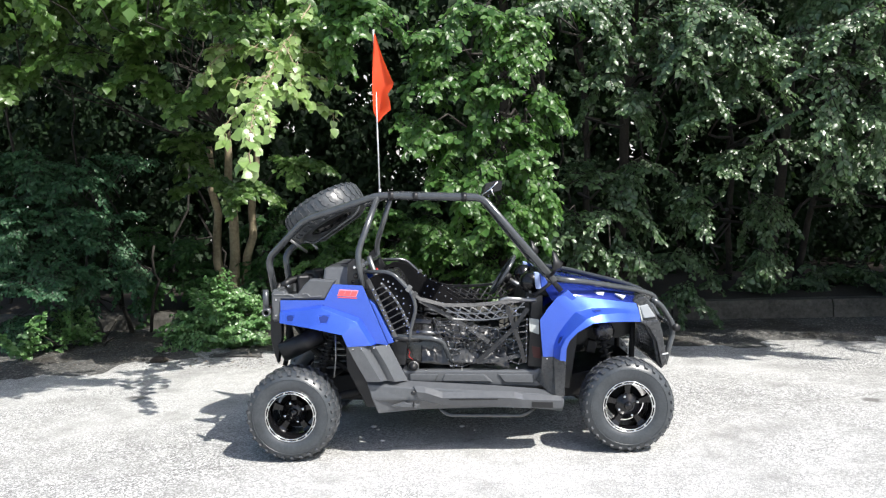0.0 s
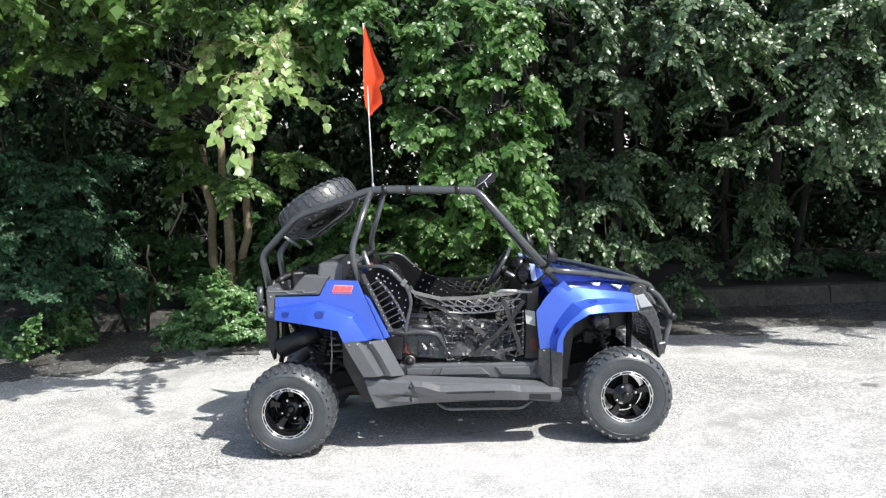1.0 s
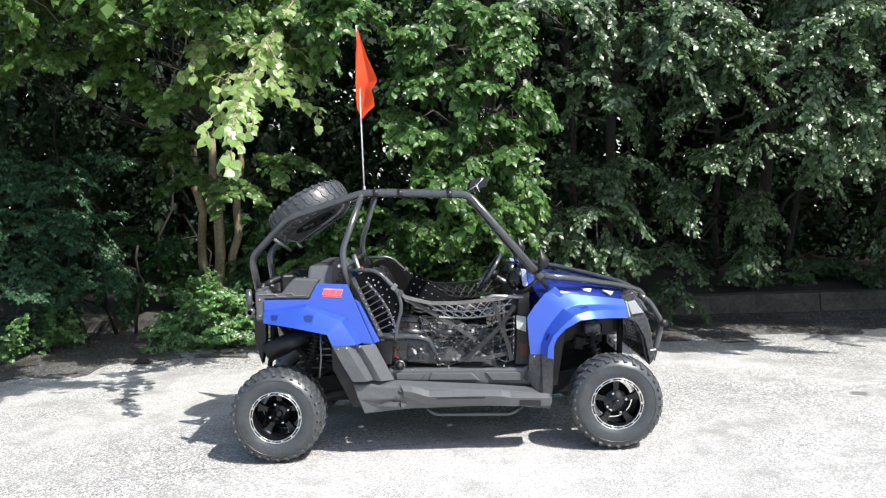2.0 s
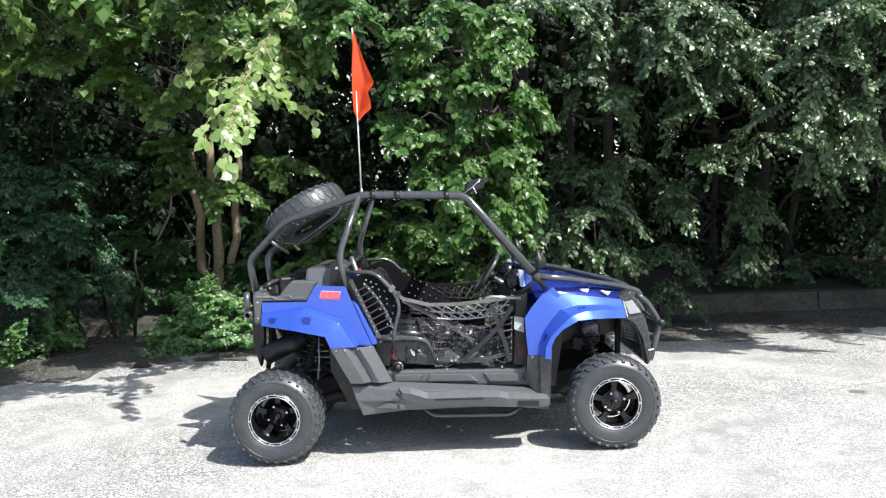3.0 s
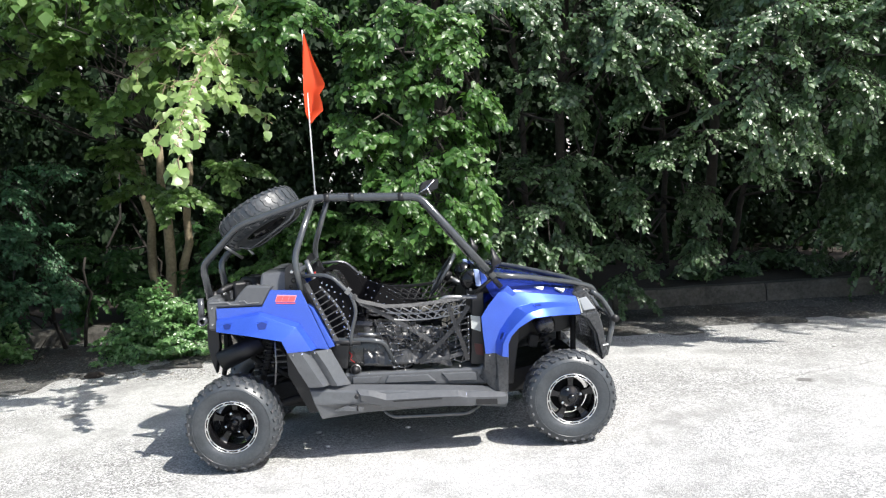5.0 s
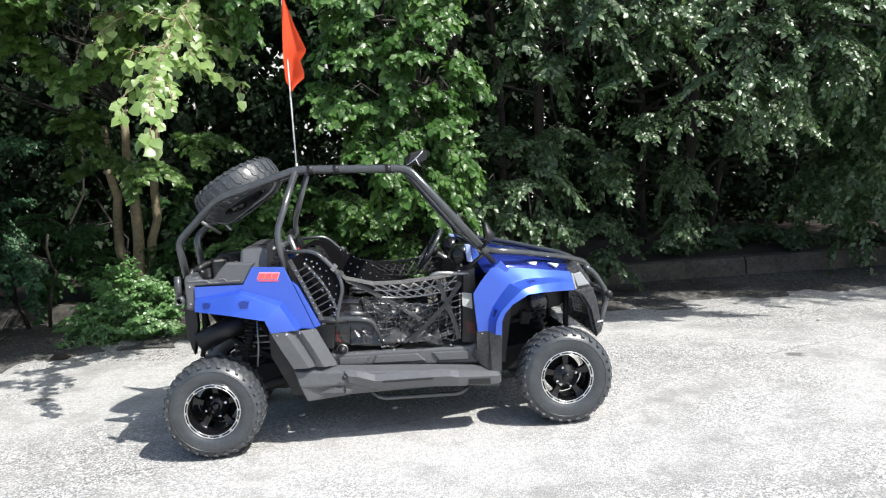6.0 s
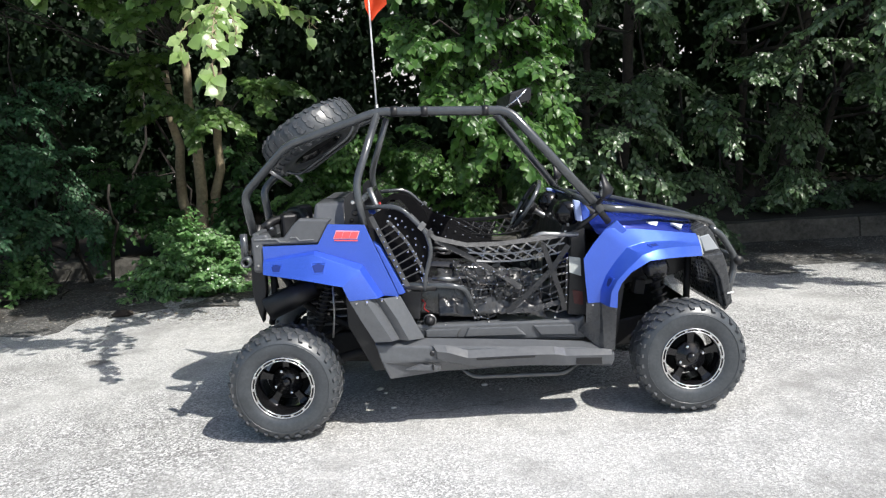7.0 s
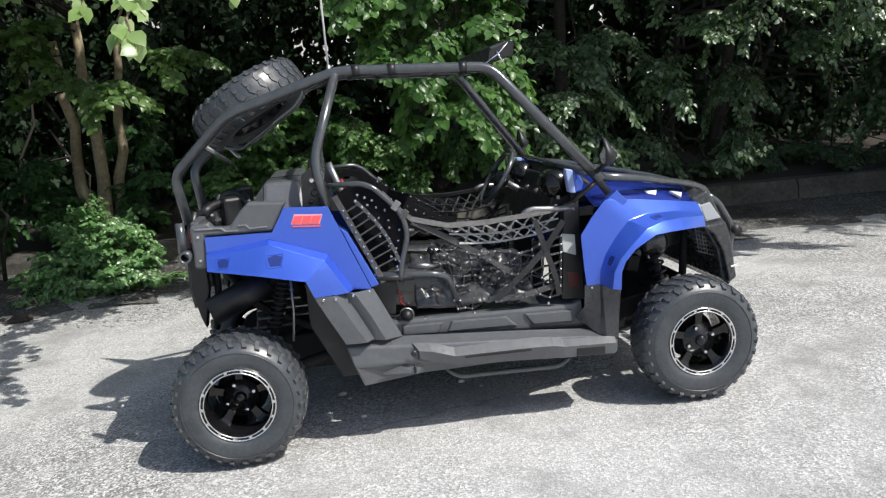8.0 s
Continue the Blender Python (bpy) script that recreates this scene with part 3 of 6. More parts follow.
RIGHT_A = [
    (1.44, 2.20, 2.55, 0.24, 0.19, 0.22),
    (1.28, 2.20, 2.30, 0.17, 0.18, 0.19),
    (1.52, 2.20, 2.19, 0.18, 0.18, 0.15),
    (1.74, 1.90, 2.71, 0.18, 0.18, 0.22),
    (1.90, 1.80, 2.49, 0.16, 0.18, 0.21),
    (2.01, 1.80, 2.79, 0.28, 0.22, 0.15),
    (0.94, 2.00, 2.96, 0.28, 0.23, 0.13),
    (1.31, 2.10, 2.94, 0.24, 0.19, 0.14),
    (2.31, 1.80, 2.71, 0.17, 0.18, 0.11),
    (2.41, 1.80, 2.49, 0.13, 0.18, 0.11),
    (1.23, 2.40, 1.51, 0.30, 0.24, 0.23),
    (1.40, 2.40, 1.16, 0.24, 0.19, 0.28),
    (1.09, 2.40, 0.97, 0.21, 0.18, 0.21),
    (1.44, 2.40, 0.83, 0.15, 0.18, 0.13),
    (0.93, 2.60, 1.19, 0.21, 0.18, 0.21),
    (1.65, 2.60, 1.60, 0.21, 0.18, 0.18),
]
RIGHT_B = [
    (2.32, 2.00, 2.30, 0.27, 0.22, 0.21),
    (2.08, 2.00, 2.05, 0.23, 0.18, 0.19),
    (2.77, 1.20, 2.24, 0.24, 0.19, 0.18),
    (3.03, 1.20, 1.99, 0.16, 0.18, 0.23),
    (2.95, 1.15, 2.52, 0.25, 0.20, 0.19),
    (2.65, 1.30, 1.95, 0.25, 0.20, 0.18),
    (2.73, 2.20, 1.70, 0.34, 0.28, 0.18),
    (2.31, 2.30, 1.62, 0.32, 0.26, 0.22),
    (3.46, 2.70, 1.52, 0.25, 0.22, 0.12),
    (2.10, 2.60, 1.31, 0.30, 0.24, 0.22),
    (2.88, 3.00, 1.28, 0.33, 0.26, 0.14),
    (3.38, 1.90, 1.70, 0.19, 0.18, 0.14),
    (2.91, 2.20, 2.59, 0.22, 0.18, 0.19),
    (3.31, 1.10, 2.13, 0.29, 0.23, 0.33),
    (3.60, 1.00, 2.41, 0.24, 0.19, 0.24),
    (3.23, 1.10, 2.54, 0.25, 0.20, 0.15),
    (3.58, 1.15, 1.96, 0.23, 0.18, 0.19),
    (3.87, 1.00, 2.20, 0.24, 0.19, 0.32),
    (2.27, 3.20, 0.66, 0.23, 0.19, 0.29),
    (2.28, 3.20, 0.36, 0.21, 0.18, 0.12),
    (2.86, 2.90, 0.80, 0.24, 0.20, 0.15),
]
SHRUB_L = [
    (-4.27, 3.30, 1.82, 0.40, 0.32, 0.25),
    (-3.75, 3.30, 1.74, 0.33, 0.26, 0.19),
    (-3.37, 3.40, 1.85, 0.22, 0.18, 0.17),
    (-4.30, 3.00, 1.29, 0.33, 0.26, 0.30),
    (-3.90, 3.20, 1.24, 0.34, 0.27, 0.26),
    (-3.54, 3.40, 1.20, 0.26, 0.21, 0.24),
    (-4.11, 2.90, 0.76, 0.40, 0.32, 0.25),
    (-3.78, 3.30, 0.72, 0.37, 0.30, 0.23),
    (-3.41, 3.60, 0.77, 0.23, 0.19, 0.21),
    (-4.39, 3.20, 0.29, 0.31, 0.25, 0.18),
    (-3.96, 3.50, 0.38, 0.26, 0.21, 0.15),
    (-4.82, 3.00, 1.17, 0.38, 0.30, 0.82),
]
SHRUB_T = [
    (-3.69, 4.80, 1.09, 0.27, 0.22, 0.20),
    (-3.33, 4.60, 0.92, 0.30, 0.24, 0.24),
    (-3.16, 4.40, 0.59, 0.31, 0.25, 0.19),
    (-3.45, 4.30, 0.52, 0.24, 0.19, 0.20),
    (-2.33, 4.60, 0.79, 0.26, 0.21, 0.30),
    (-2.30, 5.00, 1.15, 0.27, 0.22, 0.21),
    (-2.25, 4.40, 0.41, 0.24, 0.20, 0.21),
    (-3.07, 5.00, 0.68, 0.19, 0.18, 0.16),
]
SHRUB_M = [
    (-1.41, 4.50, 0.81, 0.52, 0.40, 0.39),
    (-0.67, 4.40, 0.92, 0.61, 0.40, 0.42),
    (0.16, 4.30, 0.77, 0.57, 0.40, 0.41),
    (-0.40, 4.20, 1.17, 0.50, 0.30, 0.28),
    (-1.04, 4.30, 1.13, 0.45, 0.30, 0.29),
    (0.87, 4.30, 0.94, 0.45, 0.35, 0.41),
    (1.73, 4.20, 0.28, 0.50, 0.30, 0.25),
]
SHRUB_R = [
    (3.12, 4.40, 0.35, 0.58, 0.35, 0.19),
    (3.96, 4.40, 0.39, 0.58, 0.35, 0.22),
    (4.67, 4.30, 0.41, 0.57, 0.35, 0.23),
    (5.56, 4.30, 0.42, 0.57, 0.40, 0.25),
]
BUSH = [
    (-2.42, 3.30, 0.28, 0.41, 0.35, 0.31),
    (-2.65, 3.20, 0.13, 0.27, 0.25, 0.17),
    (-2.12, 3.10, 0.13, 0.23, 0.25, 0.18),
    (-2.38, 3.50, 0.48, 0.26, 0.25, 0.17),
]
WEEDS = [
    (-4.09, 2.60, 0.13, 0.26, 0.20, 0.13),
    (-3.92, 3.00, 0.14, 0.22, 0.20, 0.11),
    (-3.78, 3.30, 0.14, 0.17, 0.15, 0.09),
]
SPRAY = [
    [(-1.08, 1.58, 2.90), (-1.23, 1.08, 2.44), (-1.28, 0.78, 2.17), (-1.23, 0.33, 1.96), (-1.15, -0.11, 1.75), (-1.12, -0.25, 1.59)],
    [(-1.19, 1.18, 2.56), (-1.04, 1.28, 2.47), (-0.92, 1.33, 2.50), (-0.80, 1.36, 2.47)],
    [(-1.25, 0.98, 2.34), (-1.09, 1.18, 2.29), (-0.95, 1.33, 2.29), (-0.82, 1.36, 2.22)],
    [(-1.27, 0.78, 2.19), (-1.13, 1.13, 2.14), (-0.96, 1.33, 2.08), (-0.85, 1.33, 1.97)],
    [(-1.27, 0.88, 2.25), (-1.40, 0.78, 2.20), (-1.50, 0.78, 2.17)],
    [(-1.24, 0.42, 2.01), (-1.41, 0.50, 1.96), (-1.46, 0.42, 1.83)],
    [(-1.23, 1.08, 2.44), (-1.56, 1.28, 2.57), (-1.88, 1.48, 2.58)],
    [(-1.29, 0.68, 2.08), (-1.19, 0.50, 1.95), (-1.15, 0.42, 1.85)],
    [(-1.19, 1.08, 2.50), (-1.09, 0.98, 2.32), (-1.14, 0.88, 2.13)],
    [(-1.56, 1.28, 2.57), (-1.72, 1.20, 2.45), (-1.83, 1.15, 2.30)],
]

# upper crowns, above the view, that shade the hedge
UPPER_LEFT = [(-2.25, 1.75, 3.35, 0.4, 0.3, 0.14), (-1.7, 1.5, 3.3, 0.5, 0.35, 0.14), (-2.1, 0.75, 3.2, 0.5, 0.3, 0.08), (-1.55, 2.05, 3.4, 0.3, 0.25, 0.12), (-1.45, 0.0, 3.1, 0.35, 0.2, 0.05), (-1.5, 3.0, 4.3, 0.9, 0.7, 0.3), (-2.5, 1.5, 3.65, 0.6, 0.4, 0.2), (-1.7, 3.2, 3.9, 0.7, 0.5, 0.35), (-1.95, 0.15, 2.95, 0.4, 0.4, 0.10), (-2.5, 0.5, 3.0, 0.5, 0.5, 0.10), (-3.2, 0.7, 3.1, 0.7, 0.6, 0.12), (-3.4, 2.4, 3.8, 1.1, 0.8, 0.5), (-2.2, 3.0, 3.8, 1.0, 0.6, 0.4), (-3.4, 3.2, 3.9, 1.2, 0.8, 0.4), (-3.4, 3.9, 4.4, 1.2, 1.2, 0.8), (-4.6, 1.8, 3.6, 0.9, 0.9, 0.5), (-4.6, 3.8, 4.4, 1.5, 1.5, 0.8), (-6.4, 3.4, 4.0, 1.4, 1.5, 0.9)]
UPPER_MID = [(0.3, 3.0, 3.9, 1.0, 1.0, 0.6), (0.6, 3.8, 4.8, 1.4, 1.4, 0.8), (0.7, 2.7, 3.7, 0.8, 0.6, 0.4), (-0.4, 4.8, 4.4, 0.9, 1.0, 0.7)]
UPPER_RIGHT = [(2.4, 3.2, 3.8, 1.2, 0.8, 0.5), (1.6, 4.0, 4.6, 1.3, 1.4, 0.8), (3.0, 4.0, 4.4, 1.3, 1.3, 0.8), (2.5, 2.8, 3.4, 0.8, 0.5, 0.3)]
UPPER_FAR = [(5.7, 0.9, 3.4, 0.7, 0.45, 0.2), (6.7, 0.8, 3.4, 0.9, 0.55, 0.25), (3.9, 2.6, 3.7, 1.0, 1.1, 0.6), (4.6, 3.8, 4.4, 1.3, 1.4, 0.8), (5.2, 2.6, 2.6, 0.8, 0.8, 1.0), (5.0, 3.2, 1.4, 0.7, 0.7, 0.9), (3.8, 2.3, 3.2, 0.9, 0.6, 0.35), (4.4, 2.1, 3.4, 1.0, 0.5, 0.3), (5.6, 2.0, 3.4, 1.0, 0.5, 0.3), (6.7, 2.0, 3.4, 0.9, 0.5, 0.3),
             (5.0, 2.2, 3.0, 0.9, 0.7, 0.5), (6.2, 2.2, 2.8, 0.9, 0.9, 0.9), (6.4, 3.0, 1.3, 0.8, 0.8, 0.9), (6.6, 3.4, 4.4, 1.5, 1.5, 0.7)]

tree("mulberry_tree", "young broad-leaved tree with three pale brown stems and sunlit drooping branches", (-2.66, 4.66, 0.22),
     [(-0.16, 0.02, 2.1, -0.06, -0.1, 0.062), (0.0, -0.08, 2.3, 0.03, -0.1, 0.068), (0.06, 0.02, 2.1, 0.28, -0.1, 0.058)],
     MULBERRY, MAT_LEAF_MULBERRY, MAT_BARK, size=0.07, outline="broad", seed=3, width=0.95, density=480, lean=(0, -0.3, -0.3), upper=UPPER_LEFT, spray=SPRAY, share=0.5, limb=0.011)
tree("drooping_tree", "leafy tree with branches drooping over the lot", (0.5, 5.3, 0.2),
     [(0, 0, 4.2, 0.1, -1.2, 0.08), (0.3, 0.1, 3.6, 0.2, -1.6, 0.05)],
     HANGING, MAT_LEAF_HANGING, MAT_DARK_BARK, size=0.062, seed=5, density=760, lean=(0, -0.35, -0.55), upper=UPPER_MID, share=0.12)
tree("glossy_tree", "dark glossy-leaved tree overhanging the kerb", (1.9, 5.2, 0.2),
     [(0, 0, 4.0, 0.1, -1.3, 0.07), (-0.3, 0.1, 3.2, -0.2, -1.0, 0.05)],
     RIGHT_A, MAT_LEAF_DARK, MAT_DARK_BARK, size=0.054, seed=8, density=760, lean=(0, -0.35, -0.5), upper=UPPER_RIGHT, share=0.2)
tree("glossy_tree", "dark glossy-leaved tree with sunlit outer twigs", (3.7, 5.1, 0.2),
     [(0, 0, 4.0, 0, -1.3, 0.07), (-0.4, 0.1, 3.0, -0.3, -1.0, 0.04), (0.3, -0.1, 3.0, 0.3, -1.0, 0.04)],
     RIGHT_B, MAT_LEAF_DARK, MAT_DARK_BARK, size=0.05, seed=9, density=800, lean=(0, -0.35, -0.42), upper=UPPER_FAR, share=0.75)
tree("shrub", "dense blue-green shrub beside the lot", (-3.6, 3.9, 0.0),
     [(0, 0, 1.2, -0.1, -0.4, 0.025), (0.2, 0, 1.0, 0.2, -0.3, 0.02)],
     SHRUB_L, MAT_LEAF_BLUISH, MAT_DARK_BARK, size=0.042, seed=11, category="shrub", density=2000, limb=0.012)
tree("shrub", "dim green undergrowth round the tree stems", (-2.9, 5.4, 0.25),
     [(0, 0, 1.0, -0.1, -0.2, 0.02), (0.4, 0, 0.9, 0.2, -0.2, 0.02)],
     SHRUB_T, MAT_LEAF_SHRUB, MAT_DARK_BARK, size=0.062, seed=12, category="shrub", density=800, limb=0.012)
tree("shrub", "dim green undergrowth behind the kerb", (-0.2, 5.2, 0.25),
     [(0, 0, 0.9, -0.5, -0.2, 0.02), (0.4, 0, 0.9, 0.4, -0.2, 0.02)],
     SHRUB_M, MAT_LEAF_HANGING, MAT_DARK_BARK, size=0.06, seed=13, category="shrub", density=700, limb=0.012)
tree("shrub", "dark low undergrowth along the shaded kerb", (3.6, 4.6, 0.3),
     [(0, 0, 0.7, -0.5, -0.1, 0.02), (0.5, 0, 0.7, 0.8, -0.1, 0.02)],
     SHRUB_R, MAT_LEAF_DARK, MAT_DARK_BARK, size=0.06, seed=16, category="shrub", density=600, limb=0.01)
tree("low_bush", "low bright green bush spilling over the kerb", (-2.35, 3.75, 0.0),
     [(0, 0, 0.35, 0.0, -0.2, 0.015), (0.1, 0, 0.3, 0.2, -0.2, 0.012)],
     BUSH, MAT_LEAF_BUSH, MAT_DARK_BARK, size=0.04, seed=14, category="bush", density=5200, limb=0.008, lean=(0, -0.3, -0.1), length=(0.09, 0.2))
tree("weed_patch", "patch of low green weeds at the edge of the lot", (-3.9, 3.0, 0.0),
     [(0, 0, 0.12, 0.0, 0, 0.006), (0.3, 0.2, 0.1, 0.1, 0, 0.006)],
     WEEDS, MAT_LEAF_BUSH, MAT_DARK_BARK, size=0.05, seed=15, category="weeds", density=1800, limb=0.004, lean=(0, -0.2, 0.45), length=(0.06, 0.14))


def woods():
    """The deep wood behind: loose leaf masses, too thick to count, with two ragged gaps."""
    for n, y0, y1, top, size, floor in ((12000, 5.8, 8.0, 6.5, 0.12, -0.5), (14000, 8.2, 10.8, 8.0, 0.2, -0.8)):
        s = np.stack([rng.uniform(-11, 12, n), rng.uniform(y0, y1, n), rng.uniform(0.3, top, n)], 1)
        keep = np.array([noise.noise((p[0] * 0.55, p[1] * 0.4, p[2] * 0.55)) > floor
                         and not (any(abs(p[0] - 0.05 - gx * (p[1] + 4.6)) < wide and -0.14 < p[2] - 1.3 - gz * (p[1] + 4.6) < 2 * wide for gx, gz, wide in ((-0.042, 0.047, 0.36), (-0.118, 0.157, 0.2))) and (p[0] * 7.3) % 1 < 0.78) for p in s])
        s = s[keep]
        w = unit(np.array([0, -0.3, -0.5]) + rng.normal(0, 0.5, (len(s), 3)))
        l = rng.uniform(0.3, 0.6, len(s))
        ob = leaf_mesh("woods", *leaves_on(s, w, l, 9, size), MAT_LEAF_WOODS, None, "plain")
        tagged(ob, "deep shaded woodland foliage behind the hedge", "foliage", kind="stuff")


woods()


def bright_backdrop():
    """A plain pale panel in full sun, added well behind the wood to brighten its gaps."""
    bm = bmesh.new()
    box(bm, (26, 0.3, 9), Matrix.Translation((-1, 19, 4.5)))
    tagged(part("backdrop", bm, MAT_PALE_BACKDROP), "pale panel added far behind the wood to brighten its gaps", "wall", kind="structure")


bright_backdrop()


def dim_stems():
    r = random.Random(21)
    for i in range(14):
        x = -6.5 + i * 0.98 + r.uniform(-0.3, 0.3)
        y = r.uniform(5.1, 6.4)
        if -2.3 < x < -0.2:
            continue
        t = thing("sapling", "thin dark bare stem in the undergrowth", "sapling", "saplings in the bed")
        bm = bmesh.new()
        tube(bm, wander((x, y, 0.1), (x + r.uniform(-0.7, 0.7), y + r.uniform(-0.5, 0.3), r.uniform(2.2, 4.5)), r, 0.14, 9), r.uniform(0.015, 0.035), 6, 0, 0.008)
        part("trunk", bm, MAT_DARK_BARK, t, smooth=True)


dim_stems()


def litter():
    """Dry leaves and chips along the foot of the kerb."""
    n = 9000
    x = np.concatenate([rng.uniform(-5.5, -1.4, n * 2 // 3), rng.uniform(-1.4, 6.0, n // 3)])
    far = np.where(x < -1.4, 2.1, 1.0)
    y = kerb_y(x) - far * rng.random(len(x)) ** 2.4 - 0.01
    z = rng.uniform(0.012, 0.045, len(x))
    at = np.stack([x, y, z], 1)
    a = rng.uniform(0, 2 * math.pi, len(x))
    along = np.stack([np.cos(a), np.sin(a), rng.uniform(-0.05, 0.25, len(x))], 1)
    face = np.array([0, 0, 1.0]) + rng.normal(0, 0.25, (len(x), 3))
    ob = leaf_mesh("leaf_litter", at, along, face, rng.uniform(0.008, 0.03, len(x)), MAT_LITTER, None)
    tagged(ob, "dry leaf litter and chips along the kerb", "litter", kind="stuff")


litter()


def soil_drift():
    """Grit and soil washed up against the kerb, thinning out raggedly towards the lot; tone and width also carry the
    hedge's shade.
    """
    bm = bmesh.new()
    rows = []
    share = (0, 0.12, 0.3, 0.5, 0.65, 0.78, 0.9, 1.0)
    for i in range(190):
        x = -8 + i * 0.085
        wide = 1.55 + 0.9 * min(1.6, max(0, -2.4 - x)) if x < -1.6 else 1.55 - 0.2 * min(1, (x + 1.6) / 1.5)
        y = kerb_y(x)
        row = []
        for q in share:
            rough = noise.noise((x * 2.2, q * wide * 2.2, 5)) + 0.6 * noise.noise((x * 7, q * wide * 7, 2))
            row.append(bm.verts.new((x, y + 0.02 - q * wide * (1 + 0.12 * noise.noise((x * 1.1, 3, q))), 0.05 - 0.034 * min(1, q * 3) - 0.05 * max(0, q - 0.4) ** 1.3 + (0.012 + 0.02 * q) * rough)))
        rows.append(row)
    for a, b in zip(rows, rows[1:]):
        for k in range(len(share) - 1):
            bm.faces.new((a[k], a[k + 1], b[k + 1], b[k]))
    tagged(part("soil_drift", bm, MAT_GRIT, smooth=True), "grit and soil washed up against the kerb, darkened for shade", "soil", kind="structure")


soil_drift()


def stone(at, size, seed, name="stone", label="rough grey stone lying by the kerb", mat=None):
    bm = bmesh.new()
    bmesh.ops.create_icosphere(bm, subdivisions=3 if size[0] > 0.05 else 2, radius=1)
    for v in bm.verts:
        k = 1 + 0.28 * noise.noise(v.co * 1.3 + Vector((seed, 0, 0))) + 0.1 * noise.noise(v.co * 3.1 + Vector((0, seed, 0)))
        v.co = Vector((v.co.x * size[0] * k, v.co.y * size[1] * k, v.co.z * size[2] * k))
    ob = part(name, bm, mat or MAT_CONCRETE, None, label)
    ob.location = at
    tagged(ob, "", "stone", "stones on the lot")


stone((-4.05, 3.75, 0.1), (0.2, 0.15, 0.15), 3)
stone((-2.72, 2.36, 0.018), (0.075, 0.055, 0.03), 5, "clod", "dark crumbling clod of leaf mould on the lot", MAT_EARTH)
for k, (x, y, r) in enumerate(((-0.52, 0.04, 0.014), (-0.44, -0.25, 0.011), (0.006, 0.0, 0.013), (-0.49, -0.02, 0.008), (0.08, -0.08, 0.006), (3.3, 1.3, 0.014), (3.05, 2.9, 0.016))):
    stone((x, y, r * 0.4), (r * 1.3, r, r * 0.6), 11 + k, "pebble", "small pale pebble on the asphalt", MAT_PALE_STONE)

# ---------------------------------------------------------------- the side-by-side vehicle (x: forward, near side at -y)
car = thing("side_by_side_vehicle", "blue off-road side-by-side buggy with dark roll cage on knobbly tyres", "off-road vehicle")


def lug_mesh(name, size):
    bm = bmesh.new()
    x, y, z = size
    vs = []
    for sx, k in ((-1, 1.0), (1, 0.92)):
        for u, v in ((-1, -1), (-0.1, -0.45), (1, -0.85), (1, 0.55), (0.1, 1), (-1, 0.4)):
            vs.append(bm.verts.new((sx * x / 2, u * y / 2 * k, v * z / 2 * k)))
    bm.faces.new(vs[:6][::-1])
    bm.faces.new(vs[6:])
    for i in range(6):
        bm.faces.new((vs[i], vs[(i + 1) % 6], vs[6 + (i + 1) % 6], vs[6 + i]))
    bmesh.ops.recalc_face_normals(bm, faces=bm.faces)
    me = bpy.data.meshes.new(name)
    bm.to_mesh(me)
    bm.free()
    me.materials.append(MAT_TREAD)
    return me


